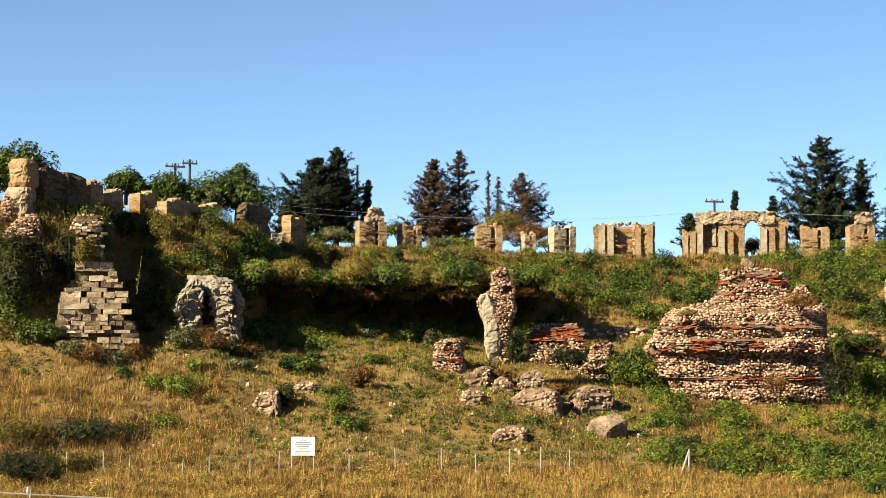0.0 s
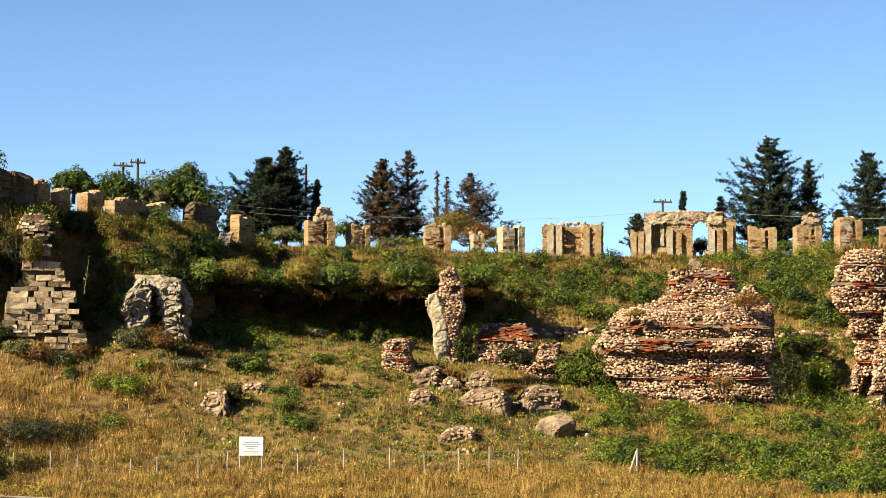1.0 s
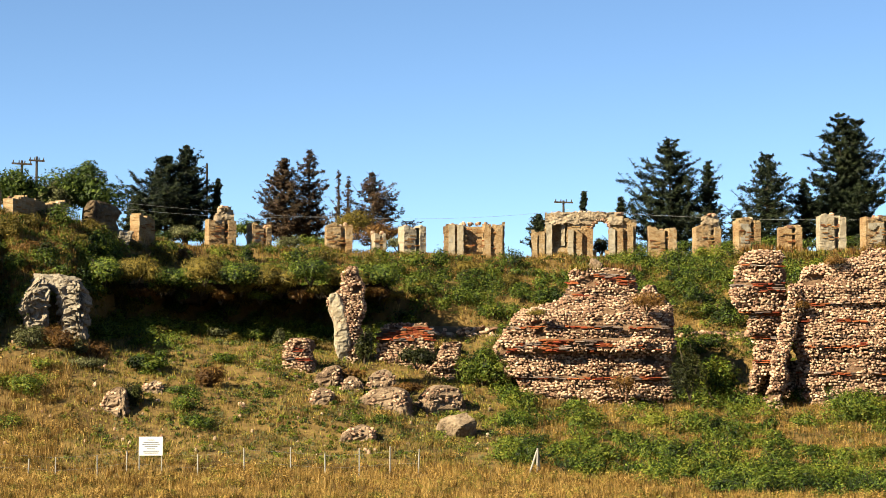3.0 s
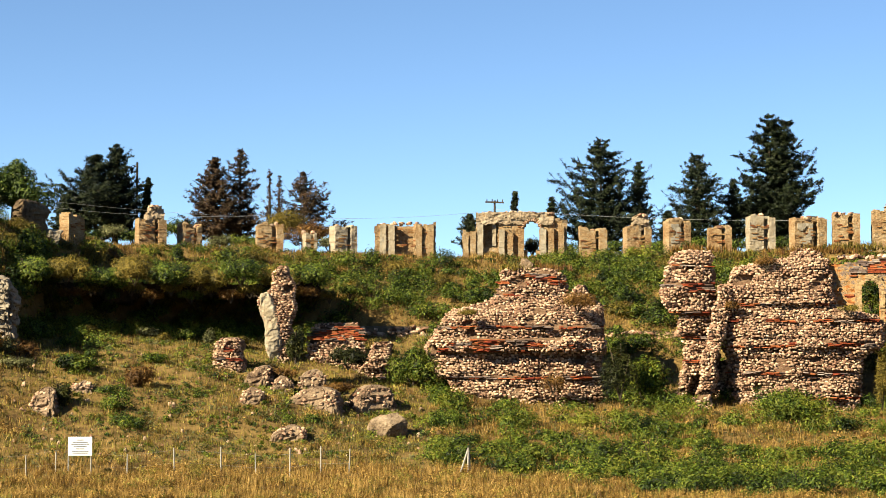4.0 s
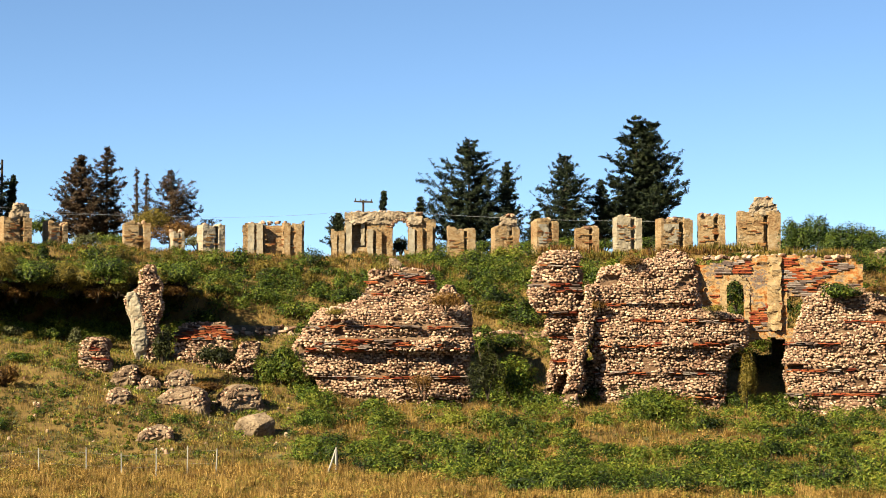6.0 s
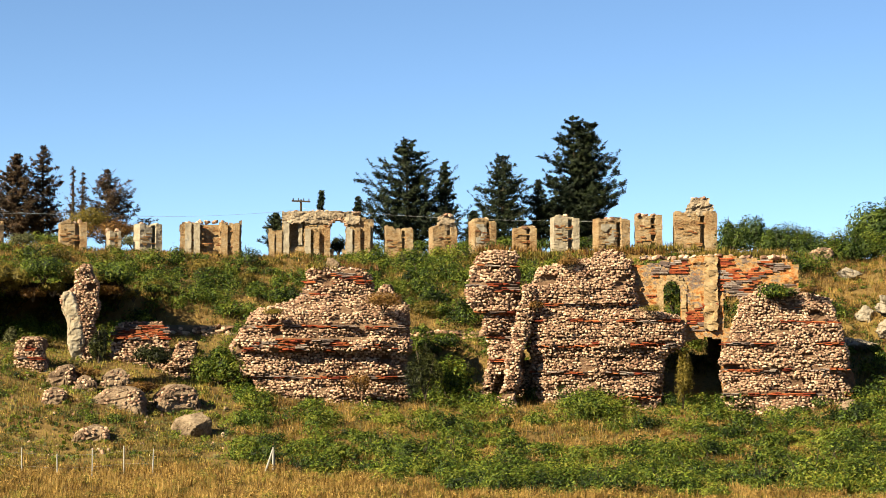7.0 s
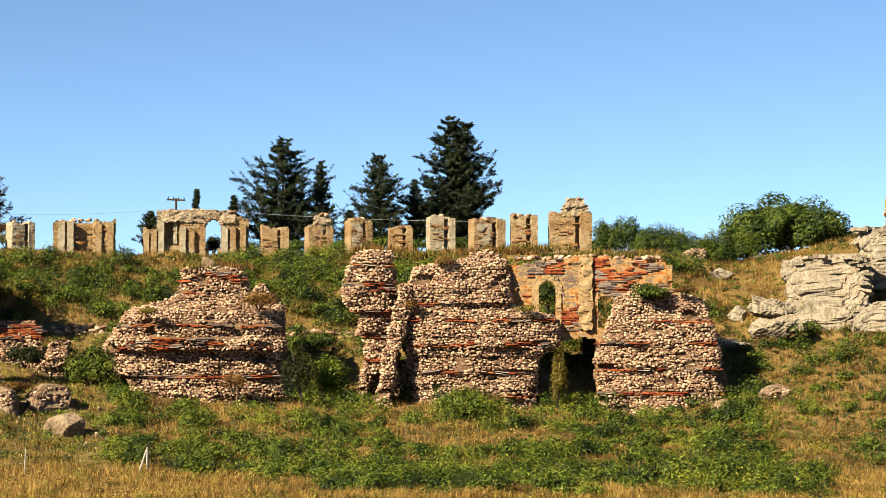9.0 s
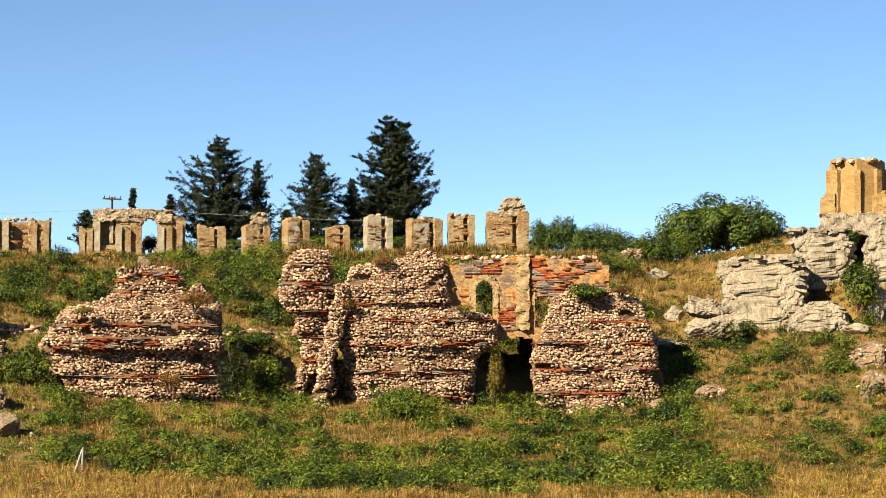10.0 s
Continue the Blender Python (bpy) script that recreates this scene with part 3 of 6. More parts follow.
def arch_solid(x, z):
    top = 3.55 - 0.25 * max(0, x - 1.6) - (1.3 if x < -2.75 else 0) + 0.16 * bump3(x * 1.8, 4, 7)
    if z > top:
        return False
    ax = x - 1.15
    if abs(ax) < 0.5 and z > 0.9 and z < 2.45 + math.sqrt(max(0, 0.25 - ax * ax)):
        return False
    return not (0.72 > abs(ax) and z < 0.9 and z > 0.3 and abs(ax) < 0.3)


def arch_front(x, z):
    if -2.2 < x < -1.25 and 1.1 < z < 2.5 + 0.4 * math.sqrt(max(0.0, 1 - ((x + 1.72) / 0.5) ** 2)):
        return -0.45
    return 0.08 * (z > 2.9)


slab("wall", arch_solid, -3.7, 3.6, -0.6, 3.9, 0.9, M_BRICK, p, front=arch_front, cell=0.12, seed=91, label="worn orange brickwork with pale mortar")
for sx, hh, mt in ((-3.45, 1.9, M_BRICK), (-2.95, 2.1, M_BRICK), (-2.45, 2.9, M_PALE), (-0.95, 2.5, M_PALE), (-0.35, 2.3, M_BRICK), (0.4, 2.3, M_BRICK), (1.95, 2.5, M_PALE), (2.5, 2.4, M_BRICK), (3.2, 2.5, M_BRICK)):
    slab("pilaster", ragged(hh, int(sx * 7), 0.2), sx - 0.2, sx + 0.2, -0.5, hh + 0.4, 0.1, mt, p, front=lambda x, z: 0.34, seed=92 + int(sx * 5), cell=0.11, rough=0.04)
slab("rubble_course", lambda x, z: arch_solid(x, z) and z > 2.72 + 0.14 * bump3(x * 2, 1, 6) and math.hypot(x - 1.15, z - 2.45) > 0.72, -2.75, 2.7, 2.5, 3.9, 0.3, M_RUBBLE_PALE, p, front=lambda x, z: 0.16, cell=0.11, seed=98, rough=0.13, label="pale rubble above the arch")
slab("niche_lining", lambda x, z: True, -1.62, -1.36, 1.2, 2.7, 0.05, M_PALE, p, front=lambda x, z: -0.3, seed=95)
cap_stones(p, 5.0, 0.9, 3.5, 60, 96, 0.16, 0.1, 0.2)
for k in range(13):
    a = math.pi * (k + 0.5) / 13
    part("arch_stone", STONE_MESH[k % 8], M_STONE, p, m=Matrix.Translation((1.15 + 0.62 * math.cos(a), -0.05, 2.45 + 0.62 * math.sin(a))) @ Euler((0, -a, 0)).to_matrix().to_4x4() @ Matrix.Diagonal((0.13, 0.15, 0.07, 1)))
brick_courses(p, 6.6, 3.2, 97, -0.03, n=60, solid=lambda x, z: arch_solid(x, z) and not (-2.5 < x < -1.0))

# brick wall with an arched doorway between the second and third blocks
p = thing("brick_wall", stand(18.23, 125.3, 7.80), "orange brick wall with grey tile patches and an arched opening", "wall")
DX = -2.72


def door_wall(x, z):
    if z > 4.55 - 0.12 * abs(x) + 0.12 * bump3(x * 2, 3, 3) or (x > 3.6 and z < 2.0):
        return False
    ax = x - DX
    if abs(ax) < 0.54 and 0.5 < z < 2.55 + math.sqrt(max(0, 0.29 - ax * ax)):
        return False
    if 0.2 < x < 1.15 and 0.35 < z < 1.7 + 0.5 * math.sqrt(max(0.0, 1 - ((x - 0.68) / 0.5) ** 2)):
        return False
    if z < -0.2 - 0.22 * abs(x + 0.7) and not (x < -3.3 or x > 0.15):
        return False
    return True


slab("wall", door_wall, -5.2, 4.5, -4.6, 5.0, 0.9, M_ORANGE, p, seed=101, cell=0.13, rough=0.07, front=lambda x, z: 0.12 * (bump3(x * 0.8, z * 0.8, 2) > 0.25), label="worn orange brickwork with pale mortar")
# passage lining in dark brown: the interior's shade is put into the colour
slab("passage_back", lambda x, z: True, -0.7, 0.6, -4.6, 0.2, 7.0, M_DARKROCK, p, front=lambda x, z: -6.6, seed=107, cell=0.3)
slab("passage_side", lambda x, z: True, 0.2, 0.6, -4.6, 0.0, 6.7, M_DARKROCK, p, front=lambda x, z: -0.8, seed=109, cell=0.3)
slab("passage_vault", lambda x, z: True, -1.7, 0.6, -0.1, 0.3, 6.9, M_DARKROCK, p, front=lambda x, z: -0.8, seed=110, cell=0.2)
slab("buttress", ragged(4.3, 7, 0.2), -0.86, -0.1, 0.2, 4.5, 0.2, M_BUFF, p, front=lambda x, z: 0.3, seed=103, rough=0.15)
slab("door_surround", lambda x, z: (abs(x - DX) > 0.5 if z < 2.55 else 0.5 < math.hypot(x - DX, z - 2.55) < 0.85), DX - 0.85, DX + 0.85, 0.4, 3.5, 0.1, M_BUFF, p, front=lambda x, z: 0.1, seed=104, cell=0.1)
rng = np.random.default_rng(105)
count = 0
for row in range(2, 44):
    zz, x = row * 0.1, -4.6 + rng.uniform(0, 0.3)
    while x < 3.8 and count < 420:
        w = rng.uniform(0.12, 0.3)
        x += w + 0.02
        patchy = bump3(x * 0.55, 6, zz * 0.8) > -0.02
        if patchy and door_wall(x - w, zz) and door_wall(x + w, zz) and not (abs(x - DX) < 0.95 and zz < 3.5) and rng.random() < 0.85:
            grey = bump3(x * 0.7, 1, zz * 1.6) > 0.08
            part("tile", TILE_MESH["grey" if grey else "red"][count % 4], M_TILE_RED, p, m=Matrix.Translation((x, -0.04 - 0.12 * (bump3(x * 0.8, zz * 0.8, 2) > 0.25) + rng.normal(0, 0.02), zz)) @ Matrix.Diagonal((w, 0.07, 0.04, 1)))
            count += 1
        x += w
cap_stones(p, 8.5, 0.9, 4.4, 60, 106, 0.16, 0.1, -0.4)

# ---------------------------------------------------------------- smaller ruins on the slope
def crag(parent, levels, seed, back, mat, cell=1.1, crack=0.16, strata=0.10, name="mass", label=""):
    """A fissured mass. levels as for masonry; cell: cracks a metre; strata: depth of its layering."""
    zs = [v[0] for v in levels]
    n, rows = 84, max(8, int((zs[-1] - zs[0]) / 0.11))
    verts, faces = [], []
    for z in np.linspace(zs[0], zs[-1], rows):
        l, r, f = [float(np.interp(z, zs, [v[i] for v in levels])) for i in (1, 2, 3)]
        mid = Vector(((l + r) / 2, (back - f) / 2, 0))
        for x, y in section(l, r, f, back, n, 0.36):
            warp = 0.35 * bump3(x, y, z + seed, 1.3)
            far, near = noise.voronoi(Vector(((x + warp) * cell + seed, y * cell, (z + warp) * cell * 1.25)))
            fine = noise.voronoi(Vector((x * cell * 2.9, y * cell * 2.9, z * cell * 4.2 + seed)))
            q = crack * max(0.0, 1 - (far[1] - far[0]) * 4.5) + crack * 1.3 * bump3(*near[0], 3.7) + crack * 0.7 * bump3(*fine[1][0], 3.7) + 0.30 * bump3(x + seed, y, z, 0.7) + strata * bump3(x * 0.5, y * 0.5 + seed, z * 4.5) + 0.05 * bump3(x, y, z + seed, 6.0)
            way = Vector((x, y, 0)) - mid
            way = way / max(0.2, way.length)
            p = Vector((x, y, z)) - way * q
            verts.append((p.x, p.y, z + 0.25 * q))
    top = len(verts)
    l, r, f = levels[-1][1:]
    verts.append(((l + r) / 2, (back - f) / 2, zs[-1] + 0.06))
    for i in range(rows - 1):
        for j in range(n):
            k = (j + 1) % n
            faces.append((i * n + j, i * n + k, (i + 1) * n + k, (i + 1) * n + j))
    bm = bmesh.new()
    bv = [bm.verts.new(v) for v in verts]
    for q in faces:
        bm.faces.new([bv[k] for k in q])
    for j in range(n):
        bm.faces.new((bv[(rows - 1) * n + j], bv[(rows - 1) * n + (j + 1) % n], bv[top]))
    return part(name, bm, mat, parent, label)


def ledge_stones(t, x0, x1, y0, y1, z0, z1, n, seed, size=0.22):
    """Flat broken slabs bedded along the top and edge of a mass."""
    rng = np.random.default_rng(seed)
    for k in range(n):
        part("slab", SLAB_MESH[k % 4], M_ROCK, t, m=Matrix.Translation((rng.uniform(x0, x1), rng.uniform(y0, y1), rng.uniform(z0, z1)))
             @ Euler((rng.normal(0, 0.15), rng.normal(0, 0.12), rng.normal(0, 0.4))).to_matrix().to_4x4() @ Matrix.Diagonal((size * rng.uniform(0.6, 1.7), size, size * rng.uniform(0.25, 0.5), 1)))


SLAB_MESH = [mesh_of("slab", BOX_V * (1 + RNG.normal(0, 0.13, BOX_V.shape)), BOX_F) for _ in range(4)]


def outcrop(name, b, d, z, levels, seed, label, turn=0.0, back=2.0, mat=None, category="rock", **kw):
    t = thing(name, stand(b, d, z, turn), label, category)
    crag(t, levels, seed, back, mat or M_ROCK, **kw)
    return t


def ruin(name, b, d, z, levels, seed, label, turn=0.0, category="ruin", **kw):
    t = thing(name, stand(b, d, z, turn), label, category)
    masonry(t, levels, seed, **kw)
    return t


pillar = ruin("masonry_pillar", 1.47, 126.45, 6.17, [(-0.4, -0.5, 0.75, 0.5), (0.0, -0.5, 0.75, 0.5), (1.4, -0.65, 0.8, 0.5), (2.4, -0.85, 0.9, 0.55), (3.0, -1.1, 1.0, 0.6), (3.7, -1.15, 1.0, 0.6), (4.0, -0.9, 0.95, 0.5),
     (4.3, -0.5, 0.9, 0.4), (4.8, -0.3, 0.8, 0.3), (5.3, -0.2, 0.6, 0.2), (5.5, 0.0, 0.45, 0.1)], 21, "tall top-heavy pillar of eroded rubble masonry", back=1.2, singles=150, stone=0.075, course=0.115)
crag(pillar, [(-0.4, -0.6, 0.18, 0.62), (1.4, -0.72, 0.12, 0.64), (2.4, -0.95, 0.0, 0.70), (3.0, -1.2, -0.15, 0.74), (3.6, -1.2, -0.4, 0.70), (3.9, -1.05, -0.6, 0.6)], 161, 0.7, M_PALE, 1.2, 0.05, 0.03, "plaster_face", "smooth pale plastered side")
ruin("masonry_stump", 0.18, 122.85, 5.66, [(-0.4, -0.9, 0.9, 0.5), (0.3, -0.9, 0.9, 0.5), (0.9, -0.75, 0.8, 0.4), (1.5, -0.65, 0.7, 0.3), (1.75, -0.4, 0.5, 0.2)], 23, "short masonry stump with a red tile band", back=1.0,
     bands=[(0.55, 2, -2, 2), (1.1, 3, -0.3, 2)], singles=60, tiles_single=20, stone=0.08, course=0.12)
ruin("tiled_wall", 3.01, 127, 6.19, [(-0.6, -1.8, 1.6, 0.3), (0.6, -1.8, 1.6, 0.2), (1.3, -1.7, 1.6, 0.1), (1.9, -1.5, 1.5, -0.6), (2.2, -1.2, 1.2, -1.0)], 25, "low wall stub with sloping red tile layers", back=1.2,
     bands=[(1.3, 3, -1.8, 2), (1.45, 3, -1.8, 2), (1.65, 3, -1.8, 2), (1.8, 3, -1.6, 2), (1.95, 2, -1.6, 2)], singles=40, tiles_single=60)
ruin("masonry_stump", 4.01, 126.75, 5.27, [(-0.5, -1.2, 0.8, 0.4), (0.2, -1.1, 0.8, 0.4), (1.0, -0.5, 0.95, 0.3), (1.6, -0.3, 0.95, 0.2), (2.0, 0.0, 0.8, 0.0)], 27, "slanting stump of pale rubble masonry", back=1.0, singles=60)
for k, (b, d, z, w, h, dp) in enumerate((
    (1.00, 120.90, 4.82, 1.3, 1.05, 0.9), (1.57, 119.80, 4.33, 1.1, 0.95, 0.8), (2.37, 121.55, 4.57, 1.5, 1.1, 0.9), (2.42, 118.00, 3.56, 2.6, 1.15, 1.3), (4.01, 119.50, 3.42, 2.3, 1.4, 1.3),
    (0.79, 117.75, 3.91, 1.2, 0.75, 0.8), (1.78, 112.35, 2.01, 1.6, 0.75, 1.0), (-4.62, 115.10, 3.38, 1.3, 1.3, 1.0), (-8.59, 122.00, 7.32, 2.6, 0.7, 1.2), (-8.44, 123.05, 7.91, 1.5, 0.5, 0.8), (-3.63, 117.75, 4.50, 1.0, 0.5, 0.7),
    (26.99, 126.55, 5.91, 2.1, 1.5, 1.2), (27.17, 122.05, 4.50, 1.5, 1.2, 1.0), (22.95, 123.80, 4.12, 1.6, 0.8, 1.0), (14.84, 123.15, 3.44, 0.8, 0.6, 0.6), (21.55, 122.75, 3.38, 0.8, 0.7, 0.6), (20.92, 147, 13.50, 1.2, 0.5, 1.0))):
    lump = [(-0.4, -w * 0.5, w * 0.52, 0.4), (h * 0.25, -w * 0.55, w * 0.52, 0.45), (h * 0.6, -w * 0.42, w * 0.5, 0.35), (h * 0.85, -w * 0.25, w * 0.4, 0.1), (h * 0.97, -w * 0.1, w * 0.25, -0.1)]
    t = outcrop("fallen_masonry", b, d, z, lump, 120 + k, "fallen lump of rubble masonry on the slope", (k * 37) % 50 - 25, dp, M_RUBBLE, "ruin", cell=4.2, crack=0.11, strata=0.10)
    rng = np.random.default_rng(400 + k)
    for q in range(int(26 * w)):
        zz = h * rng.uniform(0.1, 0.85)
        l, r, f = [float(np.interp(zz, [v[0] for v in lump], [v[i] for v in lump])) for i in (1, 2, 3)]
        x, y = section(l, r, f, dp, 40)[rng.integers(20, 40)]
        part("stone", STONE_MESH[q % 8], M_STONE, t, m=Matrix.Translation((x, y + 0.04, zz)) @ Euler(rng.normal(0, 0.3, 3)).to_matrix().to_4x4() @ Matrix.Diagonal((rng.uniform(0.06, 0.14), 0.09, rng.uniform(0.05, 0.08), 1)))
# low dry-stone retaining wall at the foot of the bank
ruin("retaining_wall", 4.57, 134, 7.42, [(-0.5, -5.5, 6.5, 0.2), (0.5, -5.5, 6.5, 0.15), (0.9, -5.4, 6.0, 0.0)], 31, "low grey retaining wall under the bank", back=0.7, stone=0.2, course=0.24, singles=60, core_mat=M_DARKROCK)
ruin("retaining_wall", 11.07, 134, 7.34, [(-0.5, -3.5, 3.5, 0.2), (0.5, -3.4, 3.4, 0.15), (0.75, -3.2, 3.3, 0.0)], 32, "low grey retaining wall under the bank", back=0.7, stone=0.2, course=0.24, singles=40, core_mat=M_DARKROCK)

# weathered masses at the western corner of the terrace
# the stumps' shaded faces are put into one all-over dark brown
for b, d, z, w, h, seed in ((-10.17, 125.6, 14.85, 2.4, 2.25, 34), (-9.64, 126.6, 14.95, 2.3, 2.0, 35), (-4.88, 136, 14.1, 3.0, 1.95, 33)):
    p = thing("brick_pier", stand(b, d, z, 52), "weathered stump of brick masonry, shade put into its dark colour" if b < -9 else "leaning stump of rubble masonry, shade put into its dark colour", "pier", "terrace piers")
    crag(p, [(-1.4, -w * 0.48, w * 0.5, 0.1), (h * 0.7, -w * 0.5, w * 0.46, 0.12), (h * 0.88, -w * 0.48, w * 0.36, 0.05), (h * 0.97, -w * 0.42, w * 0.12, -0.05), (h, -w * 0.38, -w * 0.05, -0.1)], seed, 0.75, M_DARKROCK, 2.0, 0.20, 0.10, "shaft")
p = thing("corner_ruin", stand(-10.78, 124, 14.46, 50), "squat brick corner ruin with a loose block on top", "ruin")
crag(p, [(-1.6, -0.6, 0.65, 0.05), (0.9, -0.62, 0.62, 0.05), (1.25, -0.55, 0.6, 0.0), (1.45, -0.4, 0.5, -0.2)], 41, 1.5, M_RUBBLE_PALE, 2.6, 0.08, 0.05, "lower_block", "pale lower masonry")
crag(p, [(1.42, -0.4, 0.45, -0.1), (1.65, -0.52, 0.55, 0.0), (2.7, -0.55, 0.5, 0.0), (2.92, -0.45, 0.4, -0.15), (3.05, -0.25, 0.25, -0.3)], 43, 1.45, M_BRICK, 2.6, 0.06, 0.06, "upper_block", "loose brown brick block")

# stepped wall end of squared blocks below the western terrace
p = thing("stepped_wall", stand(-9.10, 120.2, 7.60, -1), "stepped end of a squared-block wall with brick above", "wall")
rng = np.random.default_rng(51)
BLOCK_MESH = [mesh_of("block", BOX_V * (1 + RNG.normal(0, 0.05, BOX_V.shape)), BOX_F) for _ in range(4)]
M_ASHLAR = material("squared_block", [(0.102, 0.070, 0.039), (0.225, 0.170, 0.106), (0.340, 0.276, 0.187)], 4, 0.5, 0.92, 0.9, 12, 0.35, "both", 0.5)
row, z = 0, -0.9
while z < 6.2:
    lo = float(np.interp(z, [0, 2, 3.2, 4.2, 6.4], [-2.2, -2.0, -1.3, -1.1, -1.3]))
    hi = float(np.interp(z, [0, 1, 2.2, 3.4, 4.4, 6.4], [1.6, 1.45, 1.1, 0.6, 0.2, 0.05]))
    hgt = rng.uniform(0.17, 0.36) if z < 4.3 else 0.15
    x = lo
    while x < hi:
        w = rng.uniform(0.28, 1.0) if z < 4.3 else rng.uniform(0.2, 0.5)
        if rng.random() > 0.10 + (0.25 if x < -0.9 and z > 2 else 0):
            part("block" if z < 4.3 else "brick", BLOCK_MESH[row % 4], M_ASHLAR, p, m=Matrix.Translation((x + w / 2, 0.35 + rng.normal(0, 0.10) + 0.26 * z, z + hgt / 2)) @ Euler((rng.normal(0, 0.03), rng.normal(0, 0.035), rng.normal(0, 0.07))).to_matrix().to_4x4() @ Matrix.Diagonal((w / 2 - 0.01, 0.45, hgt / 2 * rng.uniform(0.9, 1.0), 1)))
        x += w
        row += 1
    z += hgt
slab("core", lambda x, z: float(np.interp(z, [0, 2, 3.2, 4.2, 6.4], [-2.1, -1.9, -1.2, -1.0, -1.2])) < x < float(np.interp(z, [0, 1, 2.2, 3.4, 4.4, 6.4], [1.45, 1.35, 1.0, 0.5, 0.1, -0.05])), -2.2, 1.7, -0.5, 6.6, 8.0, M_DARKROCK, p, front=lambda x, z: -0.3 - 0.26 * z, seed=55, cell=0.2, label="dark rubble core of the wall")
ruin("wall_top", -10.95, 123, 13.37, [(-0.4, -1.1, 1.0, 0.4), (0.2, -1.0, 0.95, 0.3), (0.7, -0.5, 0.8, 0.0), (0.9, 0.0, 0.5, -0.2)], 57, "pale rubble wall top breaking through the weeds", back=1.0, singles=30)
ruin("wall_top", -9.35, 123, 13.84, [(-0.4, -0.9, 0.8, 0.4), (0.2, -0.8, 0.75, 0.3), (0.45, -0.5, 0.4, 0.0)], 58, "pale rubble wall top breaking through the weeds", back=1.0, singles=30)
ruin("wall_top", -11.39, 124, 14.38, [(-0.4, -0.6, 0.5, 0.4), (0.5, -0.5, 0.45, 0.3), (0.9, -0.3, 0.3, 0.0)], 59, "pale rubble wall top breaking through the weeds", back=1.0, singles=20)


# ---------------------------------------------------------------- rocks
def rock_mesh(rx, ry, rz, seed, cuts=16, rough=0.2, detail=5):
    rng = np.random.default_rng(seed)
    bm = bmesh.new()
    bmesh.ops.create_icosphere(bm, subdivisions=detail, radius=1.0)
    planes = [(Vector(rng.normal(0, 1, 3)).normalized(), rng.uniform(0.5, 0.8)) for _ in range(cuts)]
    for v in bm.verts:
        p = v.co.copy()
        for nrm, c in planes:
            over = p.dot(nrm) - c
            if over > 0:
                p -= nrm * over * 0.92
        q = rough * (bump3(p.x + seed, p.y, p.z, 2.0) - 0.8 * abs(bump3(p.x, p.y + seed, p.z * 0.6, 4.5)) + 0.35 * bump3(p.x, p.y, p.z + seed, 11) + 0.2 * bump3(p.x, p.y, p.z + seed, 25))
        p *= 1 + q
        v.co = (p.x * rx, p.y * ry, p.z * rz)
    return mesh_bm("rock", bm)


def rock(b, d, z, rx, ry, rz, seed, label, turn=0.0, lean=0.0, mat=None, rough=0.24):
    ob = new("rock", rock_mesh(rx, ry, rz, seed, rough=rough, detail=5 if rx > 1.25 else 4))
    ob.data.materials.append(mat or M_ROCK)
    ob.matrix_world = stand(b, d, z, turn) @ pose(0, 0, rz * 0.5, 0, lean, 0)
    return tagged(ob, label, "rock", "rocks of the eastern slope" if b > 15 else "rocks of the western slope")


rock(22.80, 130.5, 8.95, 1.6, 1.2, 0.85, 1, "pale limestone slab lying on another rock", 5, 6)
rock(23.02, 133.90, 7.85, 1.75, 1.2, 1.05, 2, "pale limestone block carrying a slab", -8, 4)
t = outcrop("rubble_outcrop", 24.24, 134, 8.75, [(-0.6, -2.3, 2.5, 0.6), (0.5, -2.4, 2.6, 0.55), (2.0, -2.5, 2.7, 0.4), (2.9, -2.4, 2.6, 0.25), (3.4, -1.9, 2.5, 0.1), (3.8, -0.9, 2.4, -0.2), (4.1, 0.2, 2.0, -0.6)], 131, "pale collapsed wall face streaked with grey, rubble edges", -6, 2.6, cell=1.0, crack=0.22, strata=0.03)
ledge_stones(t, 1.7, 2.75, -0.5, 1.2, 0.2, 3.6, 46, 501)
ledge_stones(t, -1.6, 2.4, -0.3, 1.6, 3.4, 3.95, 40, 502)
rock(23.58, 137, 11.24, 1.6, 1.4, 1.2, 5, "low pale limestone outcrop in dry grass", 0, -10)
t = outcrop("rubble_outcrop", 25.89, 137, 11.36, [(-0.6, -1.2, 1.5, 0.5), (0.4, -1.6, 1.7, 0.5), (1.4, -1.8, 1.8, 0.6), (2.4, -1.8, 1.8, 0.5), (2.9, -1.7, 1.75, 0.2), (3.15, -1.2, 1.5, -0.3)], 132, "pale overhanging mass of collapsed masonry", 8, 2.4, cell=0.8, crack=0.22, strata=0.03)
ledge_stones(t, 1.2, 1.85, -0.5, 0.8, 0.6, 3.0, 24, 503)
ledge_stones(t, -1.9, 1.6, -0.2, 1.4, 2.9, 3.25, 30, 504)
rock(25.42, 138, 13.40, 1.9, 1.6, 0.9, 7, "flat limestone ledge with a dark overhang", -10, -8)
rock(26.51, 139, 13.80, 1.8, 1.6, 1.3, 8, "cracked limestone ledge below the tower", 5, 0)
outcrop("rubble_outcrop", 27.51, 136.5, 11.18, [(-0.6, -1.3, 1.6, 0.5), (1.0, -1.4, 1.6, 0.5), (2.4, -1.4, 1.5, 0.4), (3.0, -1.1, 1.3, 0.1)], 133, "pale collapsed masonry at the slope's edge", 4, 2.0, cell=0.9, strata=0.03)
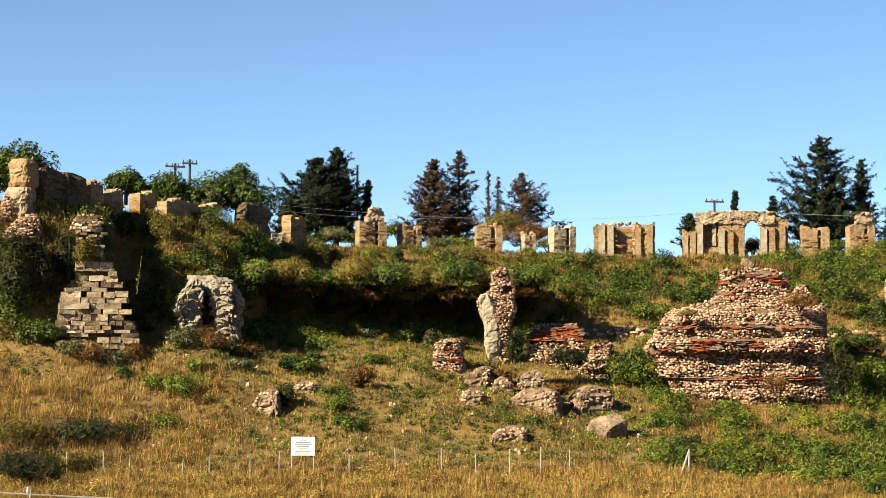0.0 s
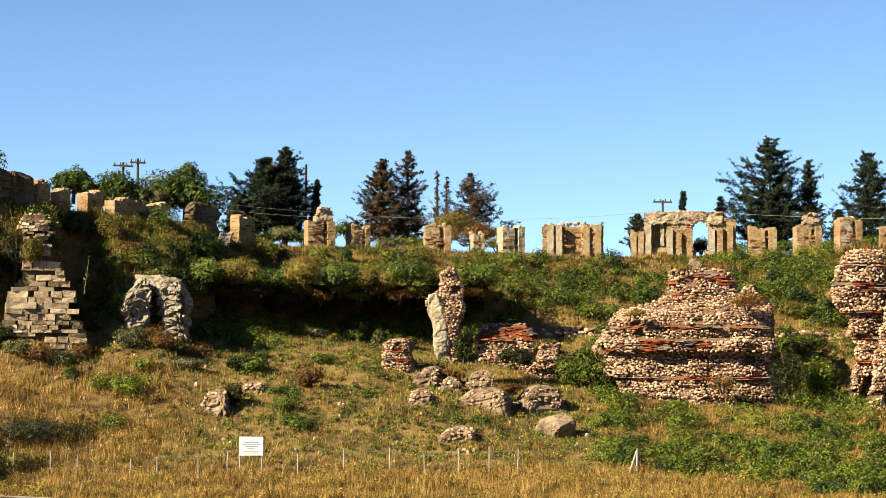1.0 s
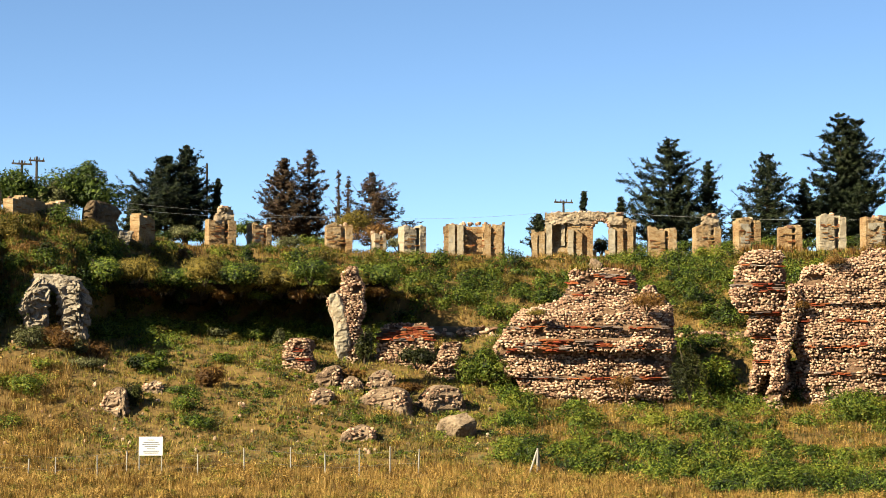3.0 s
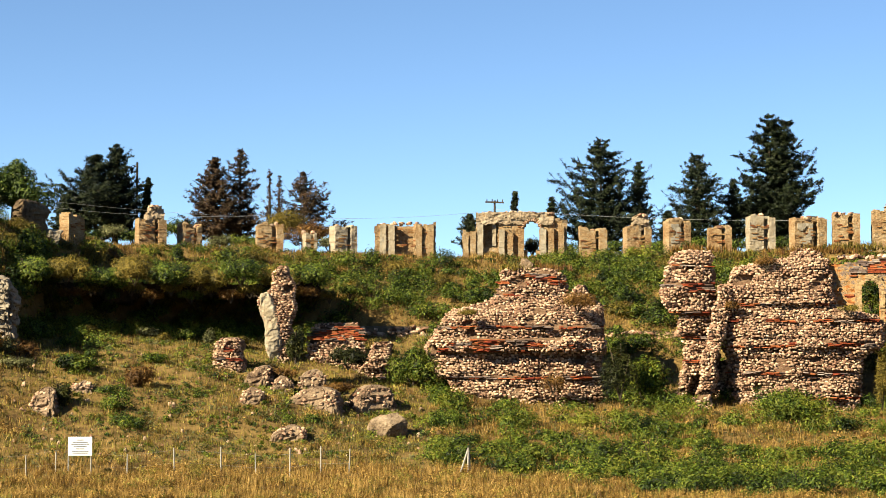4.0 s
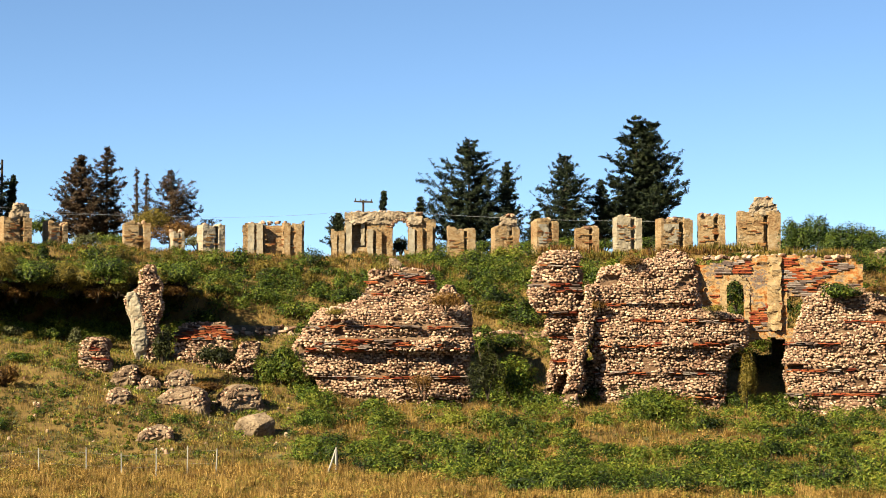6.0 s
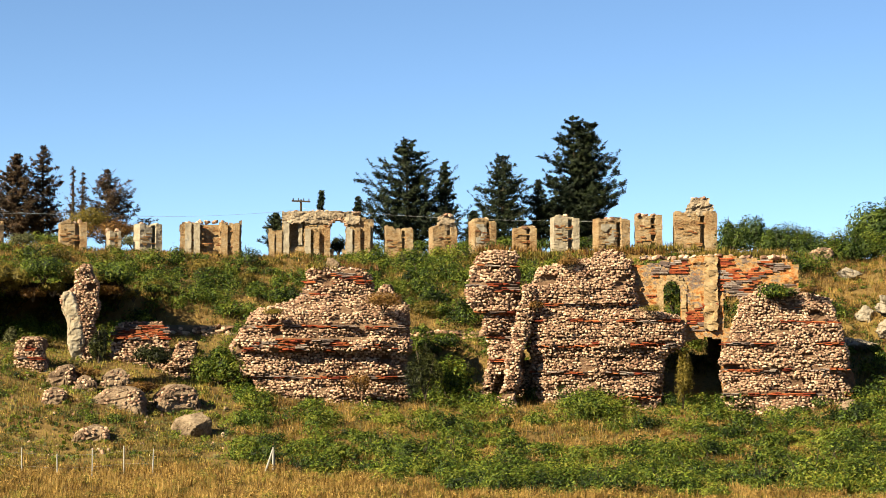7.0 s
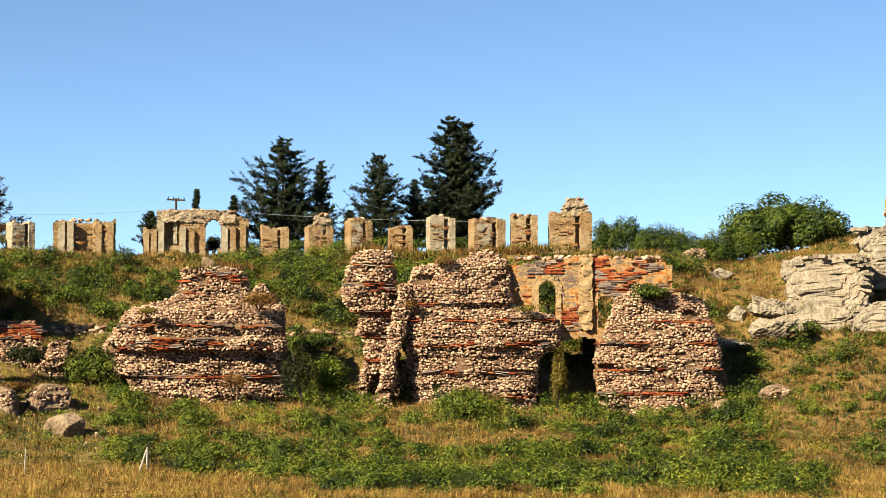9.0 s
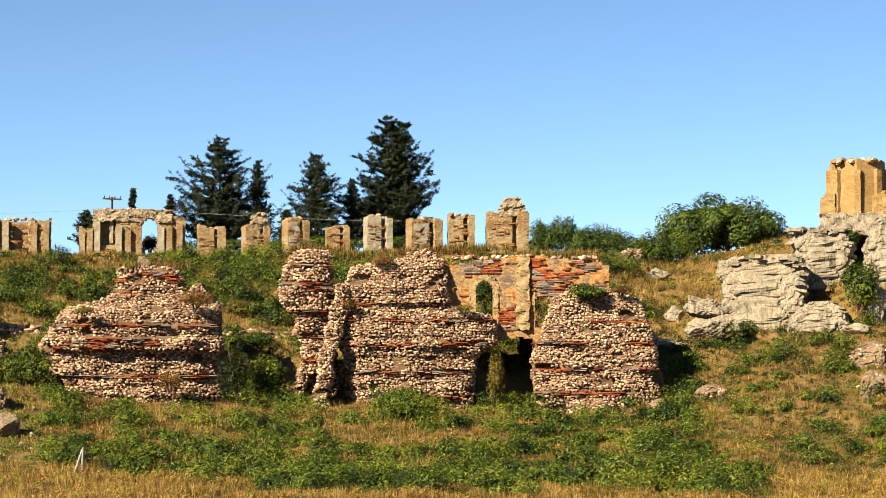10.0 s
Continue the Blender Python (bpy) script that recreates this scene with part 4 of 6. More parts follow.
outcrop("rubble_outcrop", 25.69, 132.5, 8.17, [(-0.6, -1.9, 2.0, 0.4), (0.5, -1.8, 1.9, 0.4), (1.2, -1.2, 1.7, 0.1), (1.7, -0.4, 1.0, -0.3)], 134, "grey fissured shelf of fallen masonry", -5, 1.8, cell=1.9, crack=0.22, strata=0.06)
rock(26.71, 132.15, 7.96, 1.2, 0.8, 0.5, 11, "flat pale stone slab in weeds", 12, 3)
rock(27.36, 134.15, 9.02, 1.3, 1.0, 1.4, 12, "grey limestone crag at the slope's edge", 12, 3)
rock(21.59, 144.00, 11.84, 0.9, 0.8, 0.5, 13, "small pale stone on the grassy rise", 0, 0)
rock(21.88, 132.65, 6.99, 1.3, 0.9, 0.5, 14, "flat grey rock beside the block", 0, 5)
rock(22.03, 136.15, 8.91, 0.8, 0.8, 0.6, 15, "small grey rock in the grass", 30, 5)
outcrop("conglomerate_outcrop", -6.62, 122.4, 8.62, [(-0.8, -0.8, 0.5, 0.4), (0.4, -0.95, 0.5, 0.45), (0.9, -0.8, 0.6, 0.5), (1.4, -0.5, 0.65, 0.4), (1.9, -0.1, 0.6, 0.2), (2.1, 0.1, 0.4, 0.0)], 141, "eroded pale conglomerate outcrop with a dark hollow", 12, 1.4, cell=2.6, crack=0.26, strata=0.05)
outcrop("conglomerate_outcrop", -5.78, 122.8, 8.13, [(-0.8, -0.4, 0.7, 0.4), (0.6, -0.55, 0.75, 0.5), (1.2, -0.6, 0.8, 0.55), (1.8, -0.8, 0.7, 0.5), (2.2, -0.5, 0.55, 0.3), (2.45, -0.2, 0.3, 0.0)], 142, "eroded pale conglomerate outcrop under the bank", -12, 1.4, cell=2.8, crack=0.26, strata=0.05)
rock(-6.10, 124.5, 9.98, 1.6, 1.3, 0.9, 18, "eroded conglomerate ledge under the bank", 0, 0, M_ROCK, 0.3)
rock(4.36, 114.65, 2.20, 1.35, 1.0, 0.95, 29, "rounded brown boulder of masonry rolled down the slope", 0, -22, M_BOULDER, 0.12)
rock(8.02, 126.3, 11.55, 0.56, 0.45, 0.50, 30, "brown boulder perched on the ruin's peak", 0, 0, M_RUBBLE, 0.2)
rock(-4.44, 136, 13.54, 0.8, 0.7, 0.6, 19, "small pale stone on the bank's edge", 0, 0)

# many-sided brick tower on a stone footing, at the eastern end
p = thing("brick_tower", stand(26.77, 138, 15.09), "many-sided brick tower stump with pilasters on stone footing", "tower")
R8 = 1.78
bm = bmesh.new()
bmesh.ops.create_cone(bm, cap_ends=True, segments=8, radius1=R8, radius2=R8 * 0.97, depth=3.9)
bmesh.ops.subdivide_edges(bm, edges=bm.edges[:], cuts=9, use_grid_fill=True)
for v in bm.verts:
    q = 0.06 * bump3(v.co.x * 2, v.co.y * 2, v.co.z * 2)
    v.co += Vector((q, q, 0.25 * q + (0.28 * bump3(v.co.x * 1.5, v.co.y * 1.5, 3) if v.co.z > 1.7 else 0))) + Vector((0, 1.6, 1.95))
part("shaft", bm, M_TOWER, p, "orange brick shaft")
for k in range(8):
    a = 2 * math.pi * k / 8
    slab("pilaster", ragged(3.3, k, 0.2), -0.2, 0.2, 0.3, 3.5, 0.25, M_TOWER, p, front=lambda x, z: 0.16, seed=k, cell=0.11, rough=0.04, m=Matrix.Translation((math.sin(a) * R8, 1.6 - math.cos(a) * R8, 0)) @ Matrix.Rotation(a, 4, "Z"))
cap_stones(p, 2.9, 2.9, 3.85, 60, 77, 0.22, 0.1)
slab("side_wall", lambda x, z: z < 1.9 - 0.5 * abs(x - 1.6), 0.9, 3.6, -0.8, 2.2, 1.2, M_TOWER, p, front=lambda x, z: 0.3, seed=78)
slab("side_wall", lambda x, z: z < 1.3 + 0.6 * x + 1.6, -2.3, -1.4, -0.6, 1.8, 1.2, M_TOWER, p, front=lambda x, z: 0.0, seed=79)
slab("footing", lambda x, z: z < 0.45 + 0.2 * bump3(x, 2, 2), -2.3, 3.6, -0.9, 0.8, 3.4, M_ROCK, p, front=lambda x, z: 0.6 + 0.15 * bump3(x * 2, z * 2, 1), seed=80, cell=0.16, rough=0.14, label="rough pale stone footing")
cap_stones(p, 5.5, 0.7, 0.45, 40, 81, 0.2, 0.1, 0.4)

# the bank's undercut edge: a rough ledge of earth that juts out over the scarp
# its near-black earth has the undercut's shade painted in
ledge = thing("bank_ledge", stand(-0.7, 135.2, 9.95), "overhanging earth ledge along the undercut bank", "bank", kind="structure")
slab("earth", lambda x, z: z < 0.9 + 0.5 * bump3(x * 0.5, 1, 1) and z > 0.25 + 0.9 * bump3(x * 0.32, 4, 2) + 0.3 * bump3(x * 1.3, 8, 2), -10.4, 7.6, -0.7, 1.6, 3.5, M_SHADE_EARTH, ledge,
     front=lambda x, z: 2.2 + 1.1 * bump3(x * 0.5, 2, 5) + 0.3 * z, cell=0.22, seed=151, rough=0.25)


# ---------------------------------------------------------------- plants: blades and leaves as real geometry
def blade_mesh(name, pts, tall, spread, blades, width, rng, lean=0.75):
    """Tufts: narrow triangles that fan out from each point."""
    n = len(pts)
    base = np.repeat(pts, blades, 0) + rng.normal(0, 1, (n * blades, 3)) * np.repeat(spread, blades)[:, None] * [0.5, 0.5, 0.0]
    h = np.repeat(tall, blades) * rng.uniform(0.55, 1.1, n * blades)
    a = rng.uniform(0, 2 * math.pi, n * blades)
    tip = base + np.stack([np.cos(a) * h * lean * rng.random(n * blades), np.sin(a) * h * lean * rng.random(n * blades), h], 1)
    s = np.stack([np.cos(a + 1.57), np.sin(a + 1.57), np.zeros_like(a)], 1) * (width * rng.uniform(0.6, 1.3, n * blades))[:, None]
    base[:, 2] -= 0.06
    v = np.stack([base - s * 0.6, base + s * 0.6, tip], 1).reshape(-1, 3)
    f = np.arange(n * blades * 3).reshape(-1, 3)
    return mesh_of(name, v, f)


def leaf_mesh(name, pts, size, rng, nrm=None, long=1.8, simple=False):
    """Leaves: small bent diamonds, turned about at random or outwards."""
    n = len(pts)
    d = rng.normal(0, 1, (n, 3)) if nrm is None else nrm + rng.normal(0, 0.34, (n, 3))
    d /= np.linalg.norm(d, axis=1)[:, None]
    u = np.cross(d, rng.normal(0, 1, (n, 3)))
    u /= np.linalg.norm(u, axis=1)[:, None] + 1e-9
    w = np.cross(d, u)
    s = (size * rng.uniform(0.6, 1.4, n))[:, None]
    if simple:
        v = np.stack([pts - u * s * long / 2 - w * s * 0.45, pts - u * s * 0.2 + w * s * 0.55, pts + u * s * long * 0.6], 1).reshape(-1, 3)
        return mesh_of(name, v, np.arange(n * 3).reshape(-1, 3))
    v = np.stack([pts - u * s * long / 2, pts + w * s / 2, pts + u * s * long / 2 - d * s * 0.15, pts - w * s / 2], 1).reshape(-1, 3)
    return mesh_of(name, v, np.arange(n * 4).reshape(-1, 4))


def clump(rng, c, r, n, lumps=7, flat=0.8, reach=(0.25, 0.72), size=(0.28, 0.5)):
    """Points and outward ways of a lumpy crown round c."""
    c, r = np.asarray(c, float), np.asarray(r, float)
    k = rng.normal(0, 1, (lumps, 3))
    k /= np.linalg.norm(k, axis=1)[:, None]
    k[:, 2] = np.abs(k[:, 2]) * flat - 0.2
    mids = c + k * r * rng.uniform(*reach, (lumps, 1))
    rad = rng.uniform(*size, lumps)
    which = rng.integers(0, lumps, n)
    d = rng.normal(0, 1, (n, 3))
    d /= np.linalg.norm(d, axis=1)[:, None]
    p = mids[which] + d * r * (rad[which] * rng.uniform(0.65, 1.0, n))[:, None]
    return p, d + [0, 0, 0.5]


def patch(b, d, scale, seed):
    x, y = d * math.sin(radians(b)), d * math.cos(radians(b))
    return bump3(x + seed * 17, y - seed * 7, seed, scale)


def sample(n, b0, b1, d0, d1, rng):
    b = rng.uniform(b0, b1, n)
    d = np.sqrt(rng.uniform(d0 * d0, d1 * d1, n))
    return b, d


def grow():
    rng = np.random.default_rng(5)
    kinds = {k: [] for k in ("straw", "short", "olive", "sage", "brown", "shrub", "low", "tall", "herb", "tallherb")}
    n = 66000
    bb, dd = sample(n, -13, 29.5, 91, 152, rng)
    for b, d in zip(bb, dd):
        big, small, u = patch(b, d, 0.11, 1), patch(b, d, 0.45, 2), rng.random()
        fd = float(np.interp(b, KNOTS, FOOT_D))
        bank = d > fd + 0.2
        z = height(b, d)
        if 7 < b < 22 and 126 < d < 131 and 0.7 > u:
            continue
        p = (d * math.sin(radians(b)), d * math.cos(radians(b)), z)
        edge = b + 1.6 * small + 2.0 * big
        east = edge > 21.6
        top = float(np.interp(b, KNOTS, TOP_D))
        scarp = -5 < b < 1.5 and fd - 1.0 < d < fd + 1.2
        tall = 1.0
        if scarp and u < 0.85:
            continue
        if d < 107:
            green = (6.3 < edge < 24.5) and d > np.interp(b, [6.3, 9, 12, 24], [106, 101, 95, 93]) + 7 * small + 5 * big
            if green and small + 0.8 * big > -0.2:
                kind = "shrub" if u < 0.055 else ("low" if u < 0.22 else ("olive" if u < 0.70 else "sage" if u < 0.85 else "straw"))
            else:
                kind = "straw" if u < 0.55 + 0.5 * small else ("olive" if u < 0.90 else "brown")
                tall = 0.75 + 0.6 * big
        elif not bank:
            if east:
                kind = "straw" if u < 0.05 + 0.3 * small else ("sage" if u < 0.30 else ("olive" if u < 0.66 else ("brown" if u < 0.88 else "low" if u < 0.985 else "shrub")))
            elif b > 5.5:
                if d > 124.5 and u < 0.75:
                    kind = "low" if u < 0.34 else "shrub" if u < 0.37 else "olive"
                elif small + 0.7 * big > -0.06:
                    kind = "straw" if u < 0.28 else "brown" if u < 0.42 else "sage" if u < 0.56 else "olive"
                else:
                    kind = "shrub" if u < 0.055 else ("low" if u < 0.26 else ("sage" if u < 0.46 else "olive" if u < 0.82 else "straw"))
            elif b < -6.3 + 2 * big + small and d < 118.5 - 2.5 * small:
                kind = "tall" if u < 0.3 + 0.4 * small else "straw" if u < 0.55 + 0.5 * small else ("brown" if u < 0.75 else "olive")
            elif u < 0.6:
                kind = "short"
            elif small > -0.08:
                kind = "herb" if u < 0.66 else "sage" if u < 0.86 else "olive"
            else:
                kind = "olive" if u < 0.78 else ("brown" if u < 0.84 else "sage" if u < 0.92 else "straw")
        elif d < top + 4:
            if east:
                kind = "straw" if u < 0.28 + 0.4 * small else ("olive" if u < 0.68 else "brown" if u < 0.88 else "low")
            elif 0.9 * big + small + (0.3 if 8.5 < b < 14 else 0) + (0.3 if b < -4.4 else 0) > 0.1:
                kind = "shrub" if u < 0.05 else ("low" if u < 0.20 else ("olive" if u < 0.8 else "straw"))
            else:
                kind = "straw" if u < 0.26 else ("brown" if u < 0.46 else ("olive" if u < 0.86 else ("sage" if u < 0.93 else "shrub" if u < 0.955 else "low")))
        else:
            kind = "straw" if u < 0.2 else "low" if u < 0.3 and d < top + 6 else "olive"
        if kind in ("shrub", "low") and d > top - 3.5 and b > -16:
            kind = "olive" if d > top + 1 else "low"
        if d < 126 and kind in ("shrub", "low") and patch(b, d, 0.3, 4) > (0.08 if b > 6 else -0.25):
            kind = {"shrub": "tallherb", "low": "herb"}[kind]
        kinds[kind].append(p)
    # the steep western bank and the foot of the scarp, thickly overgrown
    for k in range(5200):
        b, u, v = rng.uniform(-12.5, -4.4), rng.random(), rng.random()
        fd, td = float(np.interp(b, KNOTS, FOOT_D)), float(np.interp(b, KNOTS, TOP_D))
        d = fd - 0.4 + (td - fd + 0.6) * v
        if -9.0 < b < -7.75 and v < 0.75:
            continue
        tone = patch(b, d, 0.45, 6) + 0.8 * bump3(b * 2.0, height(b, d), 3.0, 0.5)
        p = (d * math.sin(radians(b)), d * math.cos(radians(b)), height(b, d) - 0.1)
        if tone > 0.2:
            kind = "shrub" if u < 0.05 and v < 0.8 else "low" if u < 0.22 else "olive"
        elif tone > -0.2:
            kind = "olive" if u < 0.5 else "straw" if u < 0.65 else "brown" if u < 0.9 else "low"
        else:
            kind = "brown" if u < 0.5 else "straw" if u < 0.7 else "low"
        kinds[kind].append(p)
    for k in range(520):
        b = rng.uniform(-5.2, 3.4)
        fd = float(np.interp(b, KNOTS, FOOT_D))
        d = fd - rng.uniform(0.8, 4.5)
        u = rng.random() + 0.8 * patch(b, d, 0.5, 8)
        p = (d * math.sin(radians(b)), d * math.cos(radians(b)), height(b, d))
        kinds["tallherb" if u < 0.14 else "herb" if u < 0.4 else "sage" if u < 0.7 else "olive"].append(p)
    # herbs in drifts over the western slope
    for k in range(1900):
        b, d, u = rng.uniform(-8.5, 4.5), rng.uniform(112, 127), rng.random()
        if patch(b, d, 0.55, 12) + 0.5 * patch(b, d, 0.16, 13) < 0.10 or (b < -5 and d > 121):
            continue
        p = (d * math.sin(radians(b)), d * math.cos(radians(b)), height(b, d))
        w = u + 0.5 * patch(b, d, 0.3, 14)
        kinds["tallherb" if w < 0.02 and b < -1.5 else "low" if w < 0.10 else "herb" if w < 0.32 else "sage" if w < 0.72 else "brown" if w < 0.9 else "olive"].append(p)
    made = (
        ("straw", "dry_grass", M_STRAW, (0.2, 0.58), 12, 0.026, "tall golden dry grass in dense tufts"),
        ("tall", "tall_dry_grass", M_STRAW, (0.4, 0.85), 15, 0.028, "tall golden dry grass on the slope"),
        ("short", "short_grass", M_SHORT, (0.08, 0.24), 13, 0.036, "short yellow-green grass over brown soil"),
        ("olive", "olive_grass", M_OLIVE, (0.15, 0.40), 7, 0.034, "half-dry olive grass in loose tufts"),
        ("brown", "brown_weeds", M_BROWNWEED, (0.2, 0.5), 13, 0.03, "withered brown weeds among the grass"),
    )
    for key, name, mt, (h0, h1), blades, w, label in made:
        pts = np.array(kinds[key])
        ob = new(name, blade_mesh(name, pts, rng.uniform(h0, h1, len(pts)), rng.uniform(0.2, 0.5, len(pts)), blades, w, rng))
        ob.data.materials.append(mt)
        tagged(ob, label, "grass", kind="stuff")
    kinds["fluff"] = [p for p in kinds["straw"] if rng.random() < 0.36]
    front = [p for k in ("straw", "olive") for p in kinds[k] if p[1] < 119]
    kinds["plume"] = [p for p in front if rng.random() < 0.034]
    kinds["sprout"] = [p for p in front if rng.random() < 0.034]
    kinds["bloom"] = [p for p in kinds["olive"] if rng.random() < 0.20]
    for key, name, mt, r0, r1, count, size, label in (
        ("plume", "tall_dry_weeds", M_STRAW, 0.35, 0.85, 150, 0.05, "tall feathery golden weeds in the meadow"),
        ("sprout", "tall_green_weeds", M_SHORT, 0.35, 0.8, 150, 0.055, "tall feathery yellow-green weeds in the meadow"),
        ("fluff", "dry_weed_heads", M_STRAW, 0.25, 0.6, 18, 0.06, "straw-coloured feathery weed heads"),
        ("bloom", "olive_weed_heads", M_OLIVE, 0.25, 0.5, 18, 0.06, "yellow-green feathery weed heads"),
        ("sage", "sage_tufts", M_SAGE, 0.18, 0.42, 24, 0.06, "grey-green low herbs with pale leaves"),
        ("herb", "low_herbs", M_HERB, 0.25, 0.6, 75, 0.062, "low bright green herbs on the slope"),
        ("tallherb", "tall_herbs", M_HERB, 0.7, 1.9, 780, 0.074, "bright green leafy bushes along the meadow"),
        ("low", "low_shrubs", M_GREEN, 0.3, 0.7, 60, 0.07, "low dark green undergrowth on the slope"),
        ("shrub", "shrubs", M_GREEN, 0.8, 2.0, 720, 0.084, "dense green bushes crowding the bank and slope")):
        ps, ns = [], []
        for p in kinds[key]:
            r = r0 + (r1 - r0) * min(1.0, max(0.0, 0.35 + 0.9 * bump3(p[0], p[1], 9.0, 0.3) + rng.normal(0, 0.18)))
            a, b = clump(rng, (p[0], p[1], p[2] + 0.25 * r), (r, r, r * rng.uniform(0.7, 1.0)), int(count * (0.5 + 0.5 * r / r1)), 5 if r < 0.65 else 9)
            ps.append(a)
            ns.append(b)
        ob = new(name, leaf_mesh(name, np.concatenate(ps), size, rng, np.concatenate(ns), simple=True))
        ob.data.materials.append(mt)
        tagged(ob, label, "undergrowth", kind="stuff")


grow()


def tapered(bm, a, b, r0, r1, sides=7):
    a, b = Vector(a), Vector(b)
    ax = (b - a).normalized()
    u = ax.orthogonal().normalized()
    w = ax.cross(u)
    rings = []
    for p, r in ((a, r0), (b, r1)):
        rings.append([bm.verts.new(p + (u * math.cos(2 * math.pi * k / sides) + w * math.sin(2 * math.pi * k / sides)) * r) for k in range(sides)])
    for k in range(sides):
        bm.faces.new((rings[0][k], rings[0][(k + 1) % sides], rings[1][(k + 1) % sides], rings[1][k]))
    bm.faces.new(rings[1])


def bush(b, d, z, rx, rz, seed, label, mat=None, n=900, size=0.12, ry=None, name="bush", droop=0.0, category="bush"):
    rng = np.random.default_rng(seed)
    t = thing(name, stand(b, d, z), label, category)
    bm = bmesh.new()
    for k in range(6):
        a = rng.uniform(0, 6.28)
        tapered(bm, (0, 0, -0.2), (math.cos(a) * rx * 0.5, math.sin(a) * rx * 0.4, rz * rng.uniform(0.5, 0.9)), 0.04, 0.015, 5)
    part("stem", bm, M_BARK, t)
    n = int(n * 1.5)
    p, q = clump(rng, (0, 0, rz * 0.4), (rx, ry or rx * 0.8, rz * 0.75), n, 16)
    p[:, 2] -= droop * rng.random(n) * (p[:, 0] / rx) ** 2
    grassy = mat in (M_OLIVE, M_BROWNWEED, M_CREEPER)
    part("leaves", leaf_mesh("leaves", p, size * (0.5 if grassy else 0.85), rng, q, 5.5 if grassy else 1.8, simple=True), mat or M_GREEN, t)
    return t


def conifer(b, d, z, h, r, seed, label, mat=None, tops=1, density=1.0, name="conifer", bare=0.0, width=0.085, lean=0.0):
    """Trunk, upswept limbs with side twigs, and needles along them."""
    rng = np.random.default_rng(seed)
    t = thing(name, stand(b, d, z), label, "tree", "trees behind the terrace")
    trunk, limbs, pts, ways = bmesh.new(), bmesh.new(), [], []
    for top in range(tops):
        x0 = (top - (tops - 1) / 2) * r * 0.36 + lean
        hh = h * (1 - 0.03 * top)
        axis = lambda f: np.array((x0 * (0.3 + 0.7 * f), 0.0, hh * f))
        tapered(trunk, (x0 * 0.3, 0, -0.4), (x0, 0, hh * 0.98), 0.2, 0.02)
        f = 0.04
        while f < 0.985:
            swell = 1 + 0.22 * bump3(f * 5.0, seed, top)
            reach = 1.1 * r * (1 - f) ** 0.7 * (0.85 if tops > 1 else 1) * (0.75 if f < 0.1 else 1) * swell + 0.10
            for k in range(rng.integers(4, 8)):
                a = rng.uniform(0, 6.28)
                ln = reach * (rng.uniform(0.45, 0.95) if rng.random() < 0.78 else rng.uniform(1.0, 1.42))
                root = axis(f)
                out = np.array((math.cos(a), math.sin(a), 0.0))
                rise = rng.uniform(0.1, 0.75) * ln
                mid = root + out * ln * 0.6 + [0, 0, rise * 0.25]
                tipp = root + out * ln + [0, 0, rise]
                tapered(limbs, root, mid, 0.035, 0.02, 3)
                tapered(limbs, mid, tipp, 0.02, 0.006, 3)
                if rng.random() < bare:
                    continue
                runs = [(root + (mid - root) * 0.3, mid, 0.8), (mid, tipp, 0.7)]
                side = np.cross(out, (0, 0, 1.0))
                for q in range(3):
                    s0 = mid + (tipp - mid) * rng.uniform(-0.5, 0.7)
                    runs.append((s0, s0 + (side * rng.choice((-1, 1)) * 0.5 + out * 0.35 + [0, 0, rng.uniform(-0.05, 0.35)]) * ln * rng.uniform(0.35, 0.6), 0.5))
                for p0, p1, wt in runs:
                    m = int(max(3, 17 * ln * density * wt))
                    u = rng.random(m)
                    pts.append(p0 + (p1 - p0) * u[:, None] + rng.normal(0, 1, (m, 3)) * [0.055, 0.055, 0.045] * (0.7 + 0.3 * ln) * (1.2 - 0.7 * u)[:, None])
                    ways.append(np.tile((p1 - p0) / (np.linalg.norm(p1 - p0) + 1e-6) * 0.4 + [0, 0, 0.6], (m, 1)))
            f += 0.024 * rng.uniform(0.6, 1.4)
    part("trunk", trunk, M_BARK, t)
    part("branchwork", limbs, M_BARK, t, kind="stuff")
    part("needles", leaf_mesh("needles", np.concatenate(pts), width, rng, np.concatenate(ways), 3.6, simple=True), mat or M_NEEDLE, t)
    return t


def leaf_tree(b, d, z, h, r, seed, label, n=4000, size=0.125, mat=None):
    rng = np.random.default_rng(seed)
    t = thing("broadleaf_tree", stand(b, d, z), label, "tree", "trees behind the terrace")
    trunk, limbs = bmesh.new(), bmesh.new()
    tapered(trunk, (0, 0, -0.5), (0.1, 0, h * 0.45), 0.16, 0.09)
    for k in range(9):
        a = rng.uniform(0, 6.28)
        tapered(limbs, (0.05, 0, h * rng.uniform(0.25, 0.42)), (math.cos(a) * r * 0.5, math.sin(a) * r * 0.45, h * rng.uniform(0.45, 0.72)), 0.06, 0.015, 5)
    part("trunk", trunk, M_BARK, t)
    part("branchwork", limbs, M_BARK, t, kind="stuff")
    p, q = clump(rng, (0, 0, h * 0.30), (r, r * 0.85, h * 0.72), int(n * 1.3), 60, 0.95, (0.25, 0.85), (0.14, 0.34))
    part("crown", leaf_mesh("crown", p, size, rng, q, 2.0, simple=True), mat or M_TREELEAF, t)
    return t


